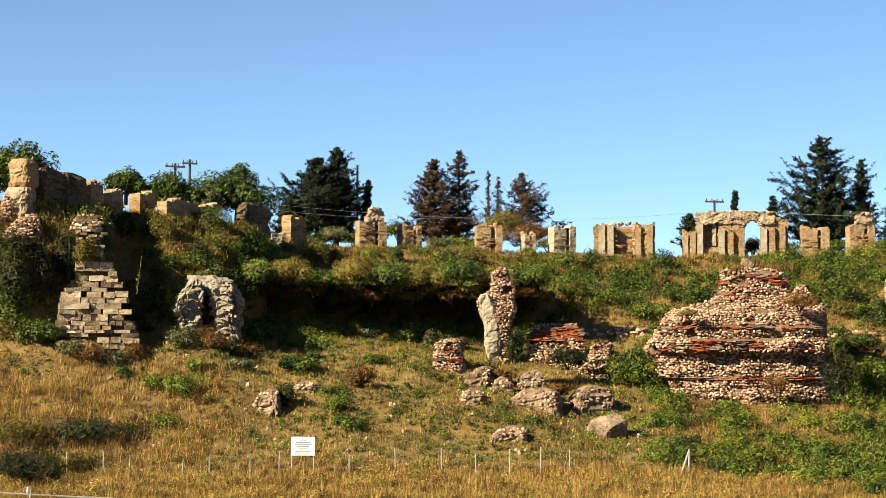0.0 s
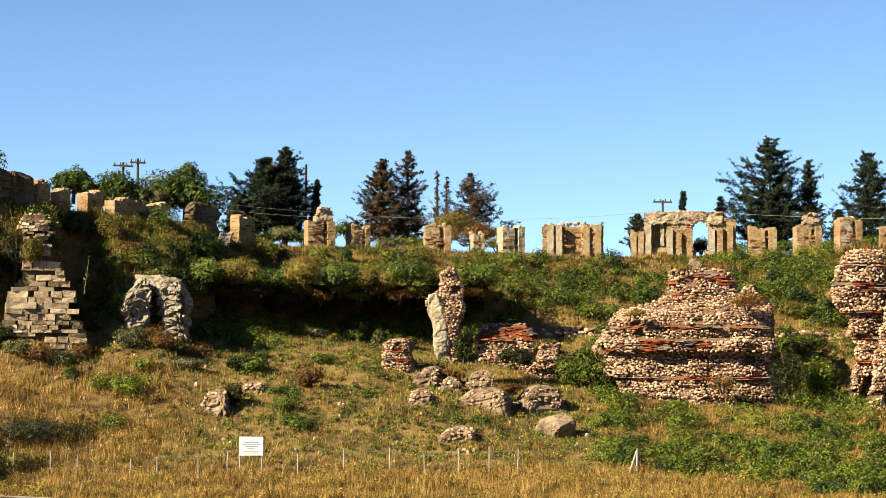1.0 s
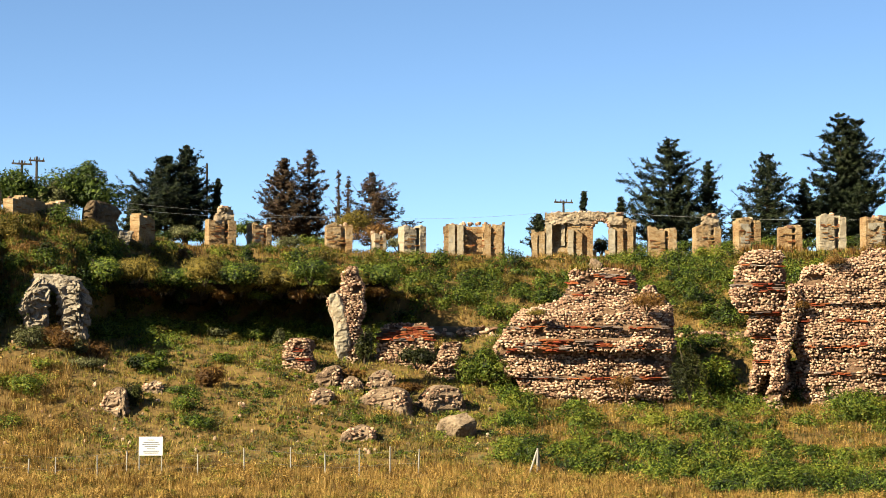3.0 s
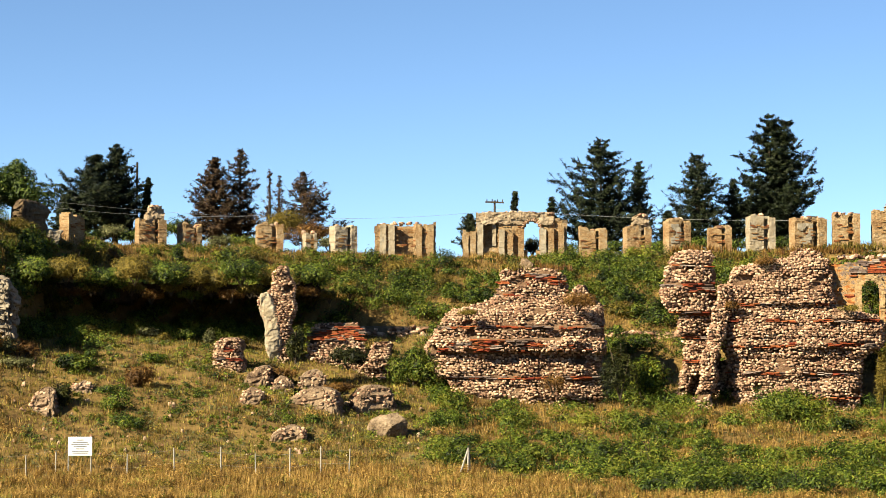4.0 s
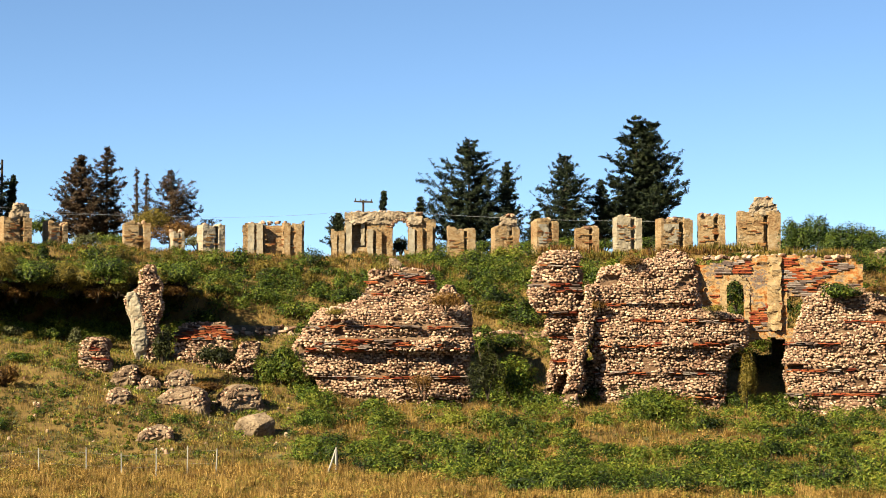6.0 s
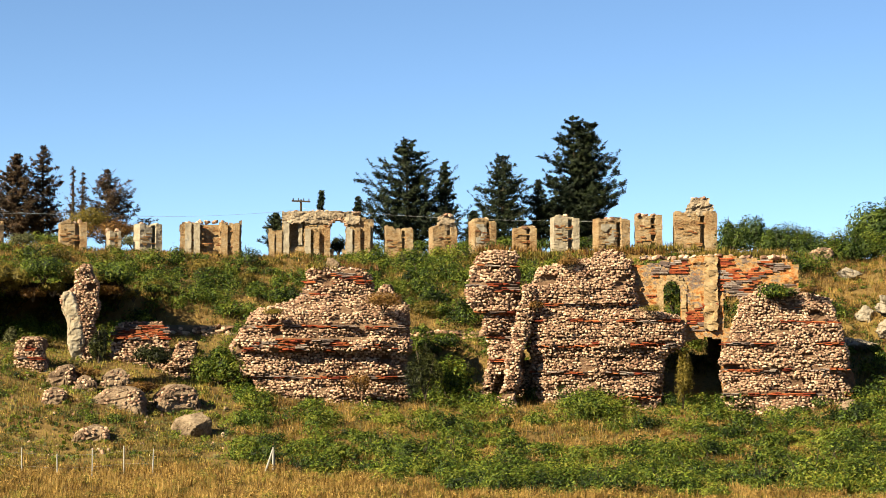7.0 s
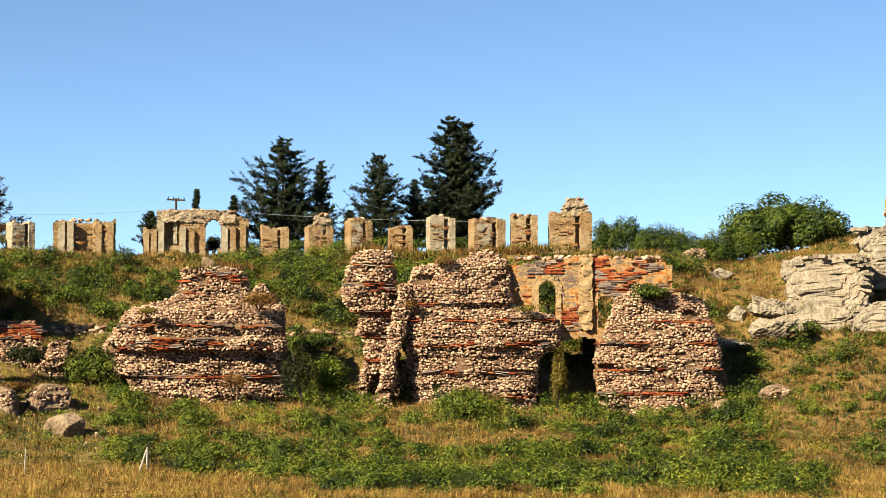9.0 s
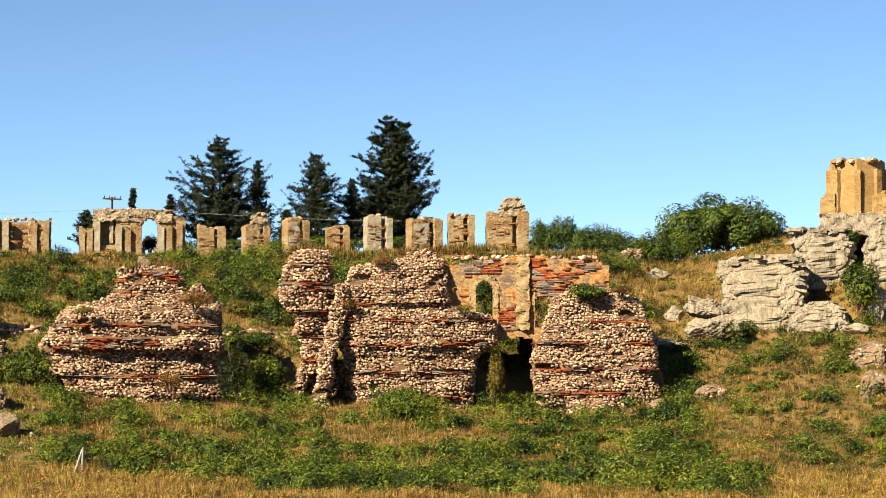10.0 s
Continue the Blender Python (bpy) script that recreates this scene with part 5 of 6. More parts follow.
# conifers on the terrace
conifer(9.98, 172, 15.18, 9.2, 3.7, 1, "dark conifer with ragged upswept boughs", density=1.8)
conifer(10.99, 172, 15.48, 6.9, 1.1, 2, "narrow dark conifer beside a larger one", density=1.3)
conifer(12.54, 172, 15.24, 7.7, 2.9, 3, "broad dark conifer behind the piers", density=1.2)
conifer(14.59, 174, 15.30, 11.0, 3.7, 4, "tallest dark conifer with twin tops", tops=2, density=2.6)
conifer(13.47, 174, 15.47, 5.6, 1.2, 5, "young dark conifer in a group", density=1.2)
conifer(-3.35, 165, 15.28, 6.6, 3.5, 6, "dark conifer standing close to a taller one", density=1.9)
conifer(-2.82, 166, 15.35, 7.5, 2.3, 7, "pointed dark conifer at the terrace", density=1.9)
conifer(-4.01, 165, 15.57, 3.4, 1.5, 8, "small dark conifer at the terrace", density=1.2)
conifer(-0.24, 168, 15.15, 7.0, 2.3, 9, "half-browned cypress with dead twigs", M_RUSTY, density=1.2)
conifer(0.42, 169, 15.22, 7.7, 2.0, 10, "half-browned cypress with a dead crown", M_RUSTY, bare=0.15)
conifer(2.11, 168, 15.17, 5.9, 2.9, 11, "browned thin conifer with bare branches", M_RUSTY, bare=0.3, density=0.9)
conifer(1.20, 167, 15.20, 6.0, 0.35, 12, "bare dead conifer pole", M_RUSTY, bare=0.85)
conifer(1.45, 167, 15.20, 5.5, 0.5, 13, "bare dead conifer pole", M_RUSTY, bare=0.8)
conifer(6.51, 170, 15.04, 2.9, 1.0, 14, "small dark conifer behind the arched wall")
conifer(8.68, 170, 15.03, 4.3, 0.6, 15, "slim dark conifer behind the arched wall")
conifer(11.75, 170, 15.20, 3.0, 0.9, 16, "small dark conifer behind the piers")
conifer(-2.16, 166, 15.45, 4.9, 0.3, 17, "slender leaning dark green cypress", density=7.0, width=0.08, lean=0.55)
conifer(7.52, 170, 15.17, 4.7, 0.26, 18, "slender leaning cypress behind the arched wall", density=7.0, width=0.08, lean=0.6)
# broadleaf trees and bushes on the terrace
leaf_tree(-11.03, 130, 15.76, 4.0, 2.4, 21, "leafy green tree behind the corner ruin", 8000)
leaf_tree(-8.38, 150, 17.46, 2.6, 1.9, 22, "leafy green tree behind the western piers", 4500)
leaf_tree(-7.15, 150, 16.53, 3.3, 2.4, 23, "bright green leafy tree below the poles", 5200)
leaf_tree(-5.48, 152, 16.33, 4.6, 3.3, 24, "dense green tree beside the conifers", 8500)
leaf_tree(-6.34, 150, 16.16, 2.6, 1.7, 25, "rounded grey-green tree behind the piers", 3000, mat=M_SAGE)
bush(1.51, 160, 15.55, 2.2, 2.3, 26, "brownish green bush under the dry conifers", M_OLIVE, 1600)
bush(2.19, 158, 15.01, 2.3, 1.7, 27, "brownish bush under the dry conifers", M_BROWNWEED, 1400)
bush(-1.19, 158, 15.19, 1.5, 1.6, 28, "green bush beside the rubble-capped pier", n=900)
leaf_tree(23.40, 158, 13.9, 5.5, 5.3, 31, "wide rounded tree with glossy green leaves", 29000, 0.14)
for k, (b, d, z, rx, rz, mt) in enumerate(((18.56, 150, 13.74, 1.2, 2.3, M_TREELEAF), (19.10, 150, 13.67, 1.5, 2.5, M_TREELEAF), (19.76, 149, 13.46, 1.5, 2.1, M_TREELEAF), (20.29, 149, 13.22, 1.6, 2.3, M_GREEN), (20.74, 148, 12.48, 1.7, 2.4, M_TREELEAF),
                                           (21.22, 148.5, 12.81, 1.9, 2.1, M_GREEN), (21.69, 149, 12.91, 2.0, 2.0, M_TREELEAF), (22.18, 150, 13.27, 1.7, 1.8, M_GREEN), (20.92, 146, 11.70, 1.0, 1.2, M_GREEN))):
    bush(b, d, z - 0.2, rx, rz * 1.35, 32 + k * 3, ("tall light green bush on the terrace", "dense green bush on the eastern bank")[mt == M_GREEN], mt, 3400, 0.10)
bush(8.17, 154, 13.9, 0.75, 1.5, 38, "dark bush behind the open arch", M_CREEPER, 900, 0.1)
# bushes that stand out on the slope and the ruins
bush(-10.96, 121.3, 8.53, 2.2, 5.4, 41, "dark hanging growth over the western bank", M_CREEPER, 7600, 0.13, 1.3, "hanging_bush")
bush(-9.84, 122, 10.45, 1.1, 3.6, 42, "dark hanging weeds over the wall", M_CREEPER, 2400, 0.09, 0.6, "hanging_bush")
bush(-9.41, 120.9, 11.35, 0.8, 1.9, 87, "olive weeds hanging over the wall", M_OLIVE, 1500, 0.08, 0.5, "hanging_bush")
bush(-10.52, 120.15, 6.90, 1.4, 1.5, 43, "bright green bush at the wall foot", M_TREELEAF, 1200)
bush(-4.14, 115.65, 3.61, 0.75, 1.5, 44, "dark bush beside fallen masonry", M_CREEPER, 700)
bush(-2.14, 118.50, 4.62, 1.2, 1.4, 45, "dry brown bush on the slope", M_BROWNWEED, 900)
bush(-3.85, 120.55, 5.47, 1.8, 1.2, 46, "green bush on the slope", M_GREEN, 1200)
bush(1.92, 122.5, 6.15, 0.75, 2.0, 47, "dark bush against the pillar", M_CREEPER, 1000)
bush(3.31, 124.5, 5.85, 1.4, 1.3, 48, "dark bush before the tiled wall", M_CREEPER, 1200)
bush(1.45, 121.5, 5.13, 1.3, 0.7, 49, "brown weeds on the fallen masonry", M_BROWNWEED, 600)
bush(3.09, 120, 4.43, 1.2, 0.6, 50, "brown weeds on the fallen masonry", M_BROWNWEED, 500)
bush(5.02, 125.35, 4.57, 1.8, 2.9, 51, "green bush beside the great block", M_GREEN, 2600)
bush(10.49, 122.5, 4.19, 1.3, 3.4, 52, "dark creeper hanging down the block's side", M_CREEPER, 1700, 0.1, 0.7, "hanging_bush")
bush(9.36, 123.6, 9.13, 1.6, 1.1, 53, "brown weeds growing on the block", M_BROWNWEED, 1300, 0.08)
bush(6.50, 123.4, 8.73, 0.8, 0.5, 81, "olive weeds growing on the block", M_OLIVE, 450, 0.07)
bush(14.34, 124.2, 11.65, 1.0, 0.6, 82, "brown weeds growing on the block", M_BROWNWEED, 600, 0.07)
bush(16.44, 123.6, 8.99, 0.9, 0.5, 83, "olive weeds growing on the block", M_OLIVE, 450, 0.07)
bush(13.45, 123.5, 9.18, 0.6, 0.5, 84, "brown weeds growing on the block", M_BROWNWEED, 350, 0.07)
bush(20.62, 124.4, 10.07, 0.8, 0.5, 85, "brown weeds growing on the block", M_BROWNWEED, 450, 0.07)
bush(8.72, 122.8, 4.50, 0.9, 1.2, 86, "brown weeds against the block's foot", M_BROWNWEED, 700, 0.07)
bush(19.76, 124.2, 9.73, 1.4, 1.1, 54, "dark green bush growing on the block", M_GREEN, 1100)
bush(19.65, 127, 11.49, 1.3, 1.1, 55, "dry weeds along the wall top", M_BROWNWEED, 700, 0.09)
bush(11.2, 124.6, height(11.2, 124.6) - 0.1, 1.9, 3.3, 56, "green bush between the blocks", M_HERB, 2600)
bush(17.01, 133, 9.50, 1.5, 2.2, 57, "green bush behind the doorway", M_GREEN, 1000)
bush(17.31, 131, 4.49, 1.6, 2.6, 58, "yellowing bush behind the passage", M_OLIVE, 1000)
bush(17.28, 123.4, 3.75, 0.62, 3.3, 59, "tall yellowing weeds in the gap between the blocks", M_OLIVE, 2600, 0.075, 0.5, "tall_weeds", category="weeds")
bush(26.78, 133, 9.51, 1.7, 3.2, 60, "dark bush in a cleft of the crag", M_GREEN, 2400)
bush(26.58, 137.5, 13.71, 0.8, 1.0, 61, "green bush in the crag's cleft", M_GREEN, 600)
bush(-3.34, 132, 7.88, 2.4, 1.0, 62, "green bush under the scarp", M_GREEN, 900)
for k, (b, d) in enumerate(((-4.91, 129.6), (-4.09, 131.4), (-3.20, 132.0), (-2.30, 132.3), (-1.40, 132.4), (-0.51, 132.5), (0.47, 132.5), (1.4, 132.7), (2.3, 132.8))):
    bush(b, d - 0.9, 10.6 + 0.3 * math.sin(k * 2.4), 1.7, 1.7, 63 + k, "dense bush overhanging the scarp", (M_GREEN, M_OLIVE)[k % 2], 2800, 0.11, 4.0)
for k in range(17):
    b = -5.0 + 0.52 * k
    bush(b, 131.7 + 0.4 * math.sin(k * 1.7), 10.0 + 0.25 * math.sin(k * 2.9), 0.95 + 0.25 * math.sin(k * 4.1), 0.8, 160 + k, "weeds hanging over the bank's ledge", (M_GREEN, M_OLIVE, M_BROWNWEED, M_OLIVE)[k % 4], 620, 0.085, 0.9)
for k in range(9):
    b = -4.6 + 0.62 * k + 0.2 * math.sin(k * 5.0)
    d = 130.3 + 1.2 * math.sin(k * 2.3)
    bush(b, d, height(b, d), 0.7 + 0.3 * math.sin(k * 3.3), 0.9 + 0.3 * math.sin(k * 4.7), 190 + k, "bush at the foot of the undercut bank", (M_GREEN, M_SAGE, M_OLIVE)[k % 3], 650, 0.085)
bush(-10.78, 100.65, 0.30, 2.5, 2.2, 71, "dark mound of grass and weeds in the meadow", M_CREEPER, 3600, 0.08)
bush(-11.08, 108.30, 1.70, 2.3, 1.7, 73, "olive mound of weeds above the fence", M_OLIVE, 2200, 0.09)
# the dark leaf colour of these two stands in for a hollow's shadow
bush(-9.35, 109.70, 1.92, 2.6, 1.5, 74, "weeds along a slope hollow, its shade put into their dark colour", M_CREEPER, 2200, 0.09)
bush(-8.12, 111.00, 2.16, 1.6, 0.9, 75, "weeds along a slope hollow, its shade put into their dark colour", M_CREEPER, 1000, 0.08)
bush(-5.41, 119.90, 5.62, 1.6, 0.8, 76, "grey-green herbs on the slope", M_SAGE, 900, 0.08)
bush(-2.88, 117.35, 4.26, 1.3, 0.6, 77, "green herbs on the slope", M_GREEN, 700, 0.08)
bush(-9.63, 106.05, 0.82, 2.0, 1.0, 72, "olive weeds by the fence", M_OLIVE, 1300, 0.09)

# bushes rooted in the shaded face of the scarp
for k in range(26):
    b = -5.0 + 0.32 * k
    d = float(np.interp(b, KNOTS, FOOT_D)) - 0.4
    bush(b, d, height(b, d) - 0.1 + 0.6 * (k % 4), 1.3, 1.2, 270 + k, "dark bush clinging to the shaded scarp", (M_GREEN, M_GREEN, M_OLIVE)[k % 3], 520, 0.11, 0.6)
# great bushes in the meadow before the blocks
for k, (b, d, r, h) in enumerate(((11.4, 105, 1.5, 2.7), (10.3, 107, 1.6, 1.8), (9.3, 110, 1.4, 1.5), (12.7, 108, 1.3, 1.5), (14.2, 103, 1.5, 1.6), (16.0, 110, 1.4, 1.3), (17.6, 104, 1.9, 1.9), (19.2, 101, 2.1, 2.0), (20.6, 99.5, 2.2, 2.3),
                                  (21.7, 100, 1.9, 2.0), (22.8, 97, 2.0, 2.0), (15.2, 99, 1.6, 1.5), (17.0, 98, 1.8, 1.7), (13.0, 99.5, 1.6, 1.7), (18.4, 112, 1.2, 1.2), (24.0, 104, 1.4, 1.4), (7.2, 110, 1.5, 1.3), (8.3, 108, 1.6, 1.5), (7.7, 113, 1.3, 1.1), (9.9, 104.5, 1.7, 1.6), (8.9, 105.5, 1.4, 1.3), (10.9, 111, 1.3, 1.3), (12.1, 103.5, 1.7, 1.7),
                                  (13.5, 110.5, 1.2, 1.1))):
    bush(b, d, height(b, d) - 0.25, r, h, 460 + k, "great dark green bush in the meadow" if k % 2 else "great leafy green bush in the meadow", M_GREEN if k % 2 else M_HERB, 1500, 0.095)
# bushes on the bank below the terrace
for k in range(44):
    b = -4.0 + 0.42 * k + 0.25 * math.sin(k * 2.3)
    if 6.2 < b < 9.4:
        continue
    fd, td = float(np.interp(b, KNOTS, FOOT_D)), float(np.interp(b, KNOTS, TOP_D))
    d = fd + (td - fd) * (0.42 + 0.36 * math.sin(k * 1.37))
    bush(b, d, height(b, d) - 0.3, 1.3 + 0.4 * math.sin(k * 2.9), 1.7 + 0.4 * math.sin(k * 3.7), 560 + k, ("dark green bush on the bank", "leafy green bush on the bank", "olive grass clump on the bank")[k % 3], (M_GREEN, M_HERB, M_OLIVE)[k % 3], 900, 0.095)
# leafy growth along the terrace edge, before the piers
for k in range(34):
    b = -4.2 + 0.68 * k + 0.22 * math.sin(k * 2.7)
    d = float(np.interp(b, KNOTS, TOP_D)) - 0.9 + 0.8 * math.sin(k * 1.9)
    lush = 8.3 < b < 12.6
    bush(b, d, height(b, d) - 0.35, (1.35 if lush else 0.9) + 0.3 * math.sin(k * 3.1), (1.7 if lush else 0.85) + 0.2 * math.sin(k * 4.4), 310 + k,
         "bright green bush along the terrace edge" if lush else "weeds along the terrace edge", M_HERB if lush else (M_OLIVE, M_GREEN, M_BROWNWEED, M_HERB)[k % 4], 1500 if lush else 600, 0.085)
for k, (b, d) in enumerate(((-6.75, 121.2), (-6.2, 121.5), (-5.7, 121.6), (-5.2, 122.4), (-8.5, 123.5), (-8.1, 124.6), (-7.7, 123.6), (-8.4, 126.4), (-9.75, 119.3), (-9.2, 119.0), (-8.65, 119.2), (-8.2, 119.8), (-6.9, 120.6), (-6.0, 120.9))):
    bush(b, d, height(b, d) - 0.1, 1.15, 1.25, 440 + k, "dry weeds at the foot of the outcrops", (M_SAGE, M_BROWNWEED)[k % 2], 700, 0.08)
# mixed growth on the western bank
for k, (b, d, z) in enumerate(((-8.47, 128.05, 13.88), (-7.37, 127.80, 13.23), (-6.70, 127.70, 12.57), (-7.21, 125.35, 11.13), (-5.81, 129.95, 12.88), (-5.14, 132.25, 11.99), (-6.47, 126.75, 11.70), (-5.44, 133.90, 13.99), (-4.77, 134.85, 13.01),
                               (-6.11, 131.60, 14.34), (-6.93, 129.70, 14.20), (-7.25, 126.1, 10.6), (-5.43, 129.30, 10.83), (-10.00, 123.50, 12.73), (-10.29, 122.60, 11.41))):
    bush(b, d + 0.3, z - 0.3, 1.25 + 0.5 * math.sin(k * 3.7), 1.5 + 0.45 * math.sin(k * 2.3), 220 + k, ("dark green bush on the western bank", "olive bush on the western bank", "brown weeds on the western bank")[k % 3], (M_GREEN, M_OLIVE, M_BROWNWEED)[k % 3], 1500, 0.085)
# low growth between the trees on the terrace
for k, (b, d, z, mt) in enumerate(((-4.25, 152, 14.49, M_GREEN), (-3.58, 152, 14.50, M_TREELEAF), (-2.91, 152, 14.84, M_SAGE), (-2.38, 152, 14.61, M_TREELEAF), (-0.06, 156, 14.47, M_SAGE), (0.46, 156, 14.55, M_GREEN), (0.84, 156, 14.47, M_TREELEAF), (2.79, 154, 14.37, M_SAGE),
                                   (9.12, 160, 14.36, M_GREEN), (10.31, 160, 14.39, M_GREEN), (11.50, 160, 14.42, M_GREEN), (13.59, 160, 14.67, M_GREEN), (14.64, 160, 14.68, M_GREEN), (12.54, 160, 14.65, M_GREEN), (-5.00, 150, 14.63, M_GREEN), (18.23, 152, 14.05, M_TREELEAF))):
    bush(b, d, z - 0.2, 1.6, 1.25, 250 + k, ("green bush between the trees", "pale herb bush between the trees")[mt == M_SAGE], mt, 900, 0.1)

# weeds along the tops of the ruins
for k, (b, d, z, w) in enumerate(((13.44, 125.5, 12.29, 1.2), (15.54, 126, 12.57, 2.0), (16.73, 129, 12.92, 2.2), (12.54, 126, 12.70, 1.2), (7.73, 126, 11.63, 0.6), (8.68, 126.5, 11.67, 0.9), (18.83, 129, 12.52, 2.6))):
    rng = np.random.default_rng(200 + k)
    m = int(40 * w)
    t = new("dry_weeds", blade_mesh("dry_weeds", np.stack([rng.normal(0, w * 0.6, m), rng.normal(0, 0.5, m), rng.uniform(-0.15, 0.05, m)], 1), rng.uniform(0.2, 0.5, m), np.full(m, 0.2), 9, 0.045, rng))
    t.data.materials.append(M_BROWNWEED if k % 2 else M_OLIVE)
    t.matrix_world = stand(b, d, z)
    tagged(t, "dry weeds rooted in the ruin's top", "weeds", kind="stuff")


# ---------------------------------------------------------------- fence, board, poles and wires
def post(b, d, h, seed, name="fence_post", lean=0.0, r=0.036, label="thin pale fence post in dry grass"):
    z = height(b, d)
    rng = np.random.default_rng(seed)
    bm = bmesh.new()
    tapered(bm, (0, 0, -0.4), (rng.normal(0, 0.03) + lean, rng.normal(0, 0.03), h), r, r * 0.85, 8)
    t = thing(name, stand(b, d, z), label, "post", "fence posts")
    part("shaft", bm, M_POST, t)
    return t


POSTS = [(-9.81, 1.15), (-8.87, 1.1), (-8.18, 1.0), (-6.83, 0.95), (-6.11, 1.15), (-5.04, 1.1), (-4.30, 1.05), (-2.45, 1.2),
         (-1.22, 1.2), (-0.01, 1.35), (0.90, 1.2), (1.79, 1.4), (2.60, 1.35), (3.34, 1.2)]
for k, (b, h) in enumerate(POSTS):
    post(b, 105, h, k)
for (ba, bb) in zip(POSTS[:-1], POSTS[1:]):
    for hz in (0.5, 1.1):
        a, c = at(ba[0], 105, height(ba[0], 105) + hz), at(bb[0], 105, height(bb[0], 105) + hz)
        bm = bmesh.new()
        tapered(bm, a, c, 0.0035, 0.0035, 4)
        ob = new("fence_wire", mesh_bm("fence_wire", bm))
        ob.data.materials.append(M_WIRE)
        tagged(ob, "thin steel wire strung between fence posts", "wire", "fence wires")
# end post with its slanting brace
b = 6.48
t = thing("braced_post", stand(b, 105, height(b, 105)), "pale end post with a slanting brace", "post", "fence posts")
for nm, a, c in (("shaft", (0, 0, -0.4), (0.02, 0, 1.35)), ("brace", (-0.5, 0, -0.3), (0.0, 0, 1.25)), ("brace", (0.12, 0.4, -0.3), (0.04, 0, 1.2))):
    bm = bmesh.new()
    tapered(bm, a, c, 0.05, 0.045, 8)
    part(nm, bm, M_POST, t)

# notice board on two legs
b = -3.67
t = thing("notice_board", stand(b, 104.6, height(b, 104.6)), "white notice board with grey print on two legs", "sign")
zc = 1.95 - height(b, 104.6)
bm = bmesh.new()
bmesh.ops.create_cube(bm, size=1.0)
bmesh.ops.scale(bm, verts=bm.verts, vec=(1.13, 0.03, 0.9))
bmesh.ops.bevel(bm, geom=bm.edges[:], offset=0.008, segments=2, affect="EDGES")
part("board", bm, M_WHITE, t, "white painted panel", m=pose(0, 0, zc))
for sx in (-0.54, 0.52):
    bm = bmesh.new()
    tapered(bm, (sx, 0.04, -0.4), (sx, 0.04, zc + 0.4), 0.03, 0.03, 8)
    part("leg", bm, M_POST, t)
for k, (hz, w) in enumerate(((0.30, 0.34), (0.19, 0.72), (0.10, 0.86), (0.0, 0.62), (-0.12, 0.40), (-0.23, 0.78), (-0.32, 0.70))):
    bm = bmesh.new()
    bmesh.ops.create_cube(bm, size=1.0)
    bmesh.ops.scale(bm, verts=bm.verts, vec=(w, 0.006, 0.035))
    part("text_bar", bm, M_INK, t, m=pose(0, -0.021, zc + hz))


# utility poles
def pole(b, d, z, h, arms, label, lean=0.0):
    t = thing("utility_pole", stand(b, d, z), label, "pole", "utility poles")
    bm = bmesh.new()
    tapered(bm, (0, 0, -0.5), (lean, 0, h), 0.11, 0.08, 8)
    part("pole", bm, M_BARK, t)
    for hz, w in arms:
        bm = bmesh.new()
        bmesh.ops.create_cube(bm, size=1.0)
        bmesh.ops.scale(bm, verts=bm.verts, vec=(w, 0.12, 0.12))
        arm = part("crossarm", bm, M_BARK, t, m=pose(0, -0.1, hz, 0, 2, 0))
        for k in range(4):
            bm = bmesh.new()
            tapered(bm, (0, 0, 0.05), (0, 0, 0.24), 0.05, 0.03, 6)
            part("insulator", bm, M_BARK, arm, m=pose((k - 1.5) * w * 0.28, 0, 0))


pole(-7.09, 152, 16.48, 3.6, [(3.35, 1.4)], "dark wooden utility pole with one crossarm")
pole(-6.71, 155, 16.71, 3.95, [(3.65, 1.1)], "dark wooden utility pole with one crossarm")
pole(7.17, 168, 15.16, 3.75, [(3.6, 1.45)], "dark wooden utility pole with insulators")
pole(-2.28, 166, 15.45, 6.0, [], "thin bare wooden pole beside a cypress")


def wire(a, c, sag, label, r=0.008, mat=None, name="overhead_wire", n=10):
    bm = bmesh.new()
    pts = [a.lerp(c, k / n) - Vector((0, 0, sag * 4 * (k / n) * (1 - k / n))) for k in range(n + 1)]
    rings = []
    for p in pts:
        rings.append([bm.verts.new(p + Vector((0, r * math.cos(k * 1.2566), r * math.sin(k * 1.2566)))) for k in range(5)])
    for u, v in zip(rings[:-1], rings[1:]):
        for k in range(5):
            bm.faces.new((u[k], u[(k + 1) % 5], v[(k + 1) % 5], v[k]))
    ob = new(name, mesh_bm(name, bm))
    ob.data.materials.append(mat or M_WIRE)
    tagged(ob, label, "wire", "overhead wires")


wire(at(-6.71, 155, 18.12), at(1.14, 160, 16.89), 0.25, "thin pale overhead wire before the trees")
wire(at(-6.71, 155, 17.92), at(0.84, 160, 17.05), 0.6, "thin pale overhead wire before the trees")
wire(at(0.84, 160, 17.05), at(7.18, 168, 18.13), 0.4, "thin pale overhead wire before the trees")
wire(at(7.19, 168, 18.22), at(15.98, 160, 16.71), 0.3, "thin pale overhead wire before the trees")
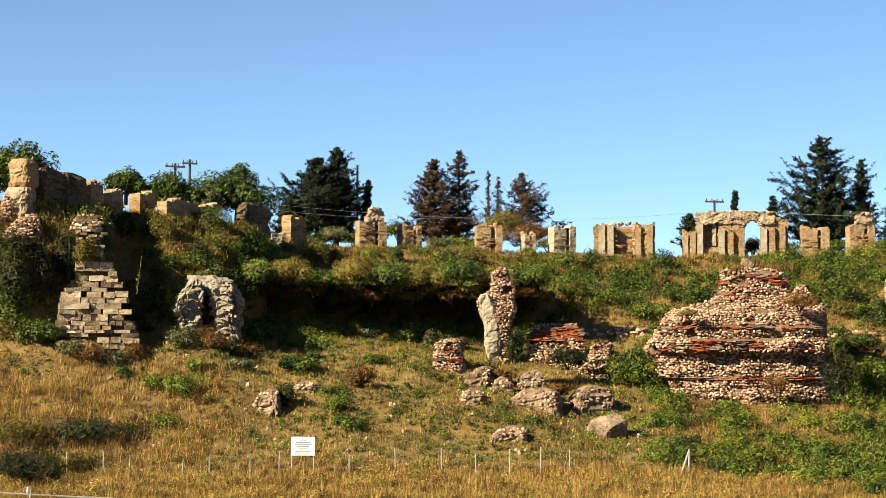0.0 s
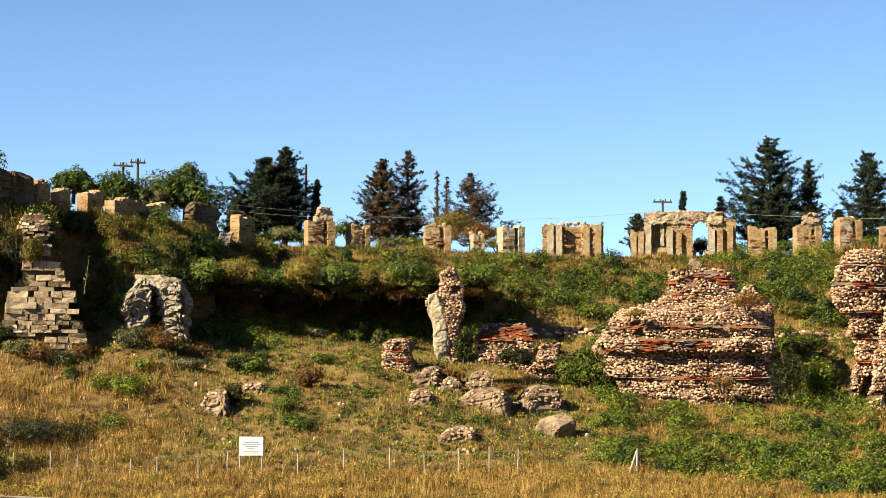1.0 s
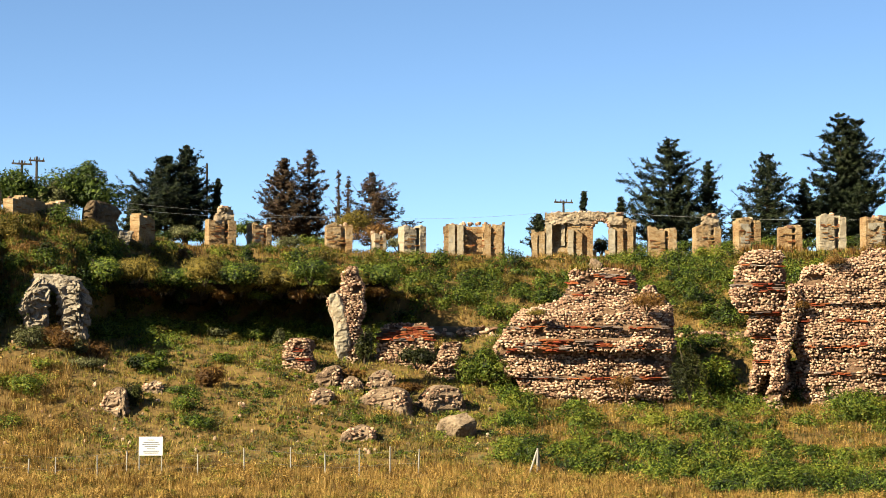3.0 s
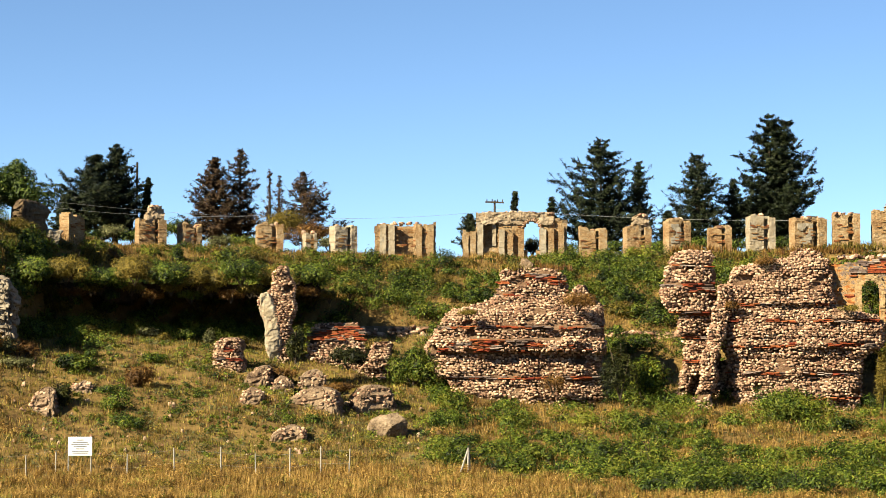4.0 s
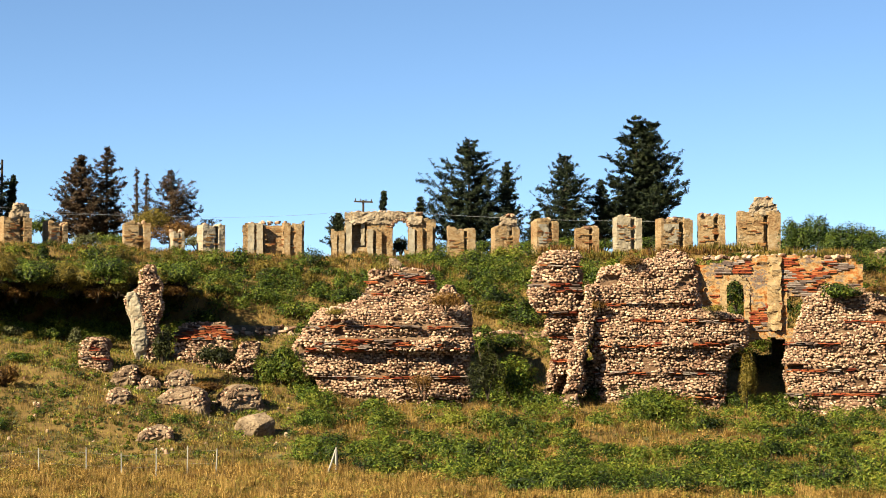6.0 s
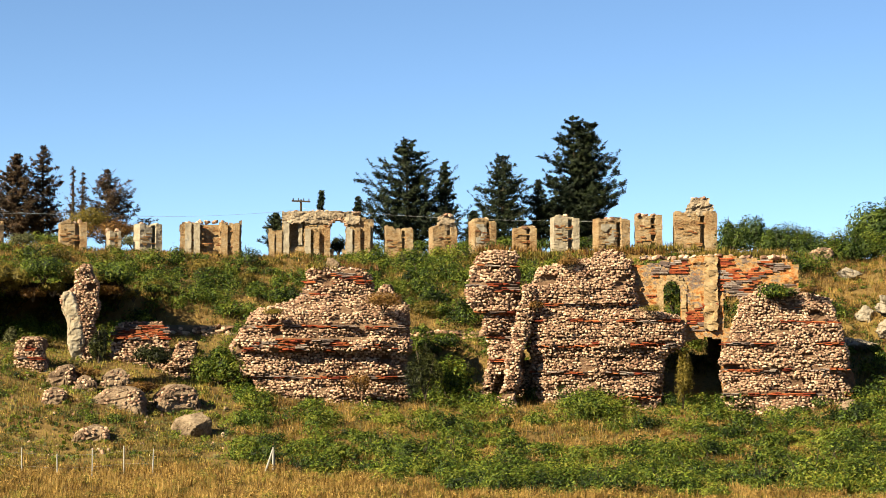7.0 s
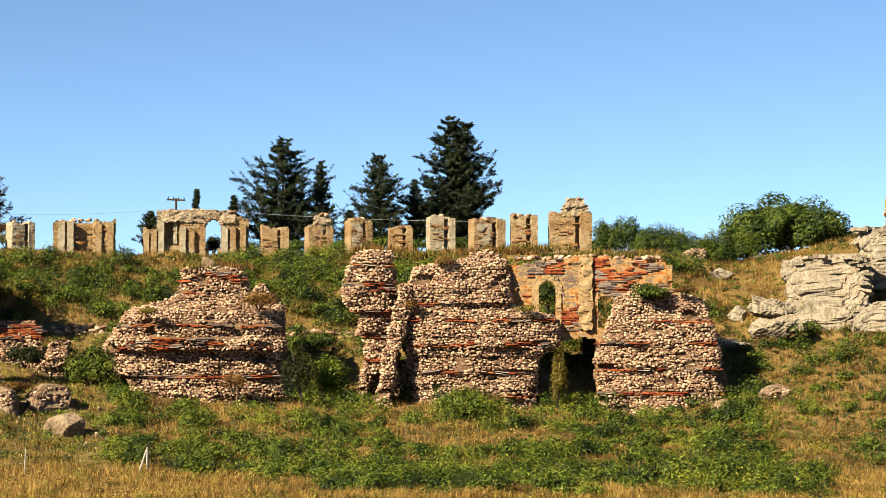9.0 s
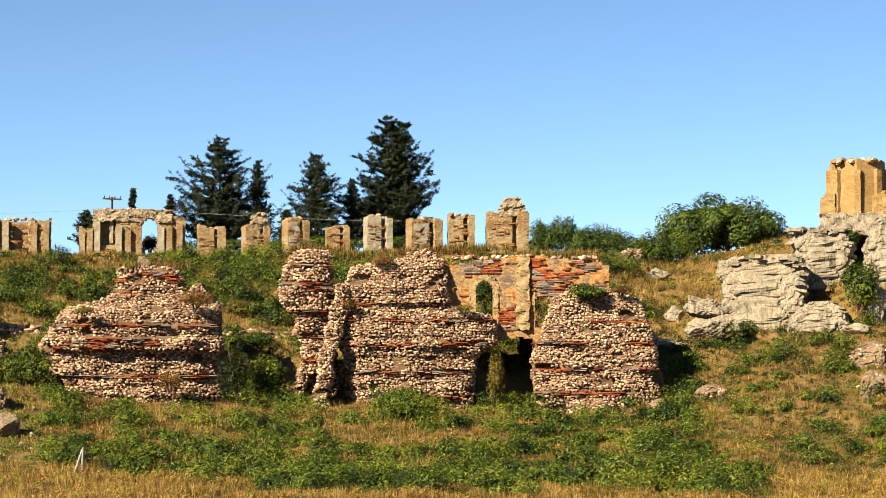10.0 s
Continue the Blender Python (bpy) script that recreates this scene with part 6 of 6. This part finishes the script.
# pale cable strung low across the near meadow
wire(at(-13.63, 70, 1.88), at(-7.15, 70, 1.40), 0.05, "pale cable strung low over the meadow", 0.025, M_POST, "cable")
for x in (-100, 54):
    b, d, z = (-12.92, 70, 1.87) if x < 0 else (-10.72, 70, 1.74)
    t = thing("cable_post", stand(b, d, height(b, d)), "short pale post carrying a cable", "post")
    bm = bmesh.new()
    tapered(bm, (0, 0, -0.3), (0, 0, z - height(b, d) + 0.03), 0.05, 0.045, 8)
    part("shaft", bm, M_POST, t)
    bm = bmesh.new()
    tapered(bm, (-0.09, -0.02, z - height(b, d) - 0.06), (-0.09, -0.02, z - height(b, d) + 0.1), 0.035, 0.03, 8)
    part("clamp", bm, M_WHITE, t)
# dry stalks standing up out of the grass
for k, (b, d, z, h) in enumerate(((-8.05, 121, 10.29, 1.9), (-11.35, 112, 3.00, 1.6), (-10.07, 101, 0.79, 1.4), (-9.99, 106, 1.64, 1.2))):
    rng = np.random.default_rng(300 + k)
    t = thing("dry_stalk", stand(b, d, z - 0.3), "tall pale dry flower stalk", "plant")
    bm = bmesh.new()
    tapered(bm, (0, 0, -0.2), (0.12 * h, 0, h), 0.03, 0.012, 5)
    part("stem", bm, M_SAGE, t)
    pts = np.stack([np.linspace(0, 0.06 * h, 40) + rng.normal(0, 0.05, 40), rng.normal(0, 0.05, 40), np.linspace(0, 0.55 * h, 40)], 1)
    part("leaves", leaf_mesh("leaves", pts, 0.08, rng), M_SAGE, t)


# loose stones scattered over the slope
def scatter_stones():
    rng = np.random.default_rng(8)
    mats = []
    for b, d in zip(*sample(230, -9, 6, 109, 124, rng)):
        s = rng.uniform(0.04, 0.13)
        mats.append(Matrix.Translation(at(b, d, height(b, d) + s * 0.3)) @ Euler(rng.uniform(0, 6, 3)).to_matrix().to_4x4() @ Matrix.Diagonal((s * 1.4, s, s * 0.8, 1)))
    vs, fs = [], []
    for k, m in enumerate(mats):
        a = np.array(m)
        vs.append(STONE_SHAPES[k % 8] @ a[:3, :3].T + a[:3, 3])
        fs.append(ICO_F + 42 * k if len(ICO_V) == 42 else ICO_F + len(ICO_V) * k)
    ob = new("loose_stones", mesh_of("loose_stones", np.concatenate(vs), np.concatenate(fs)))
    ob.data.materials.append(M_STONE)
    tagged(ob, "small pale stones strewn over the slope", "stones", kind="stuff")


scatter_stones()
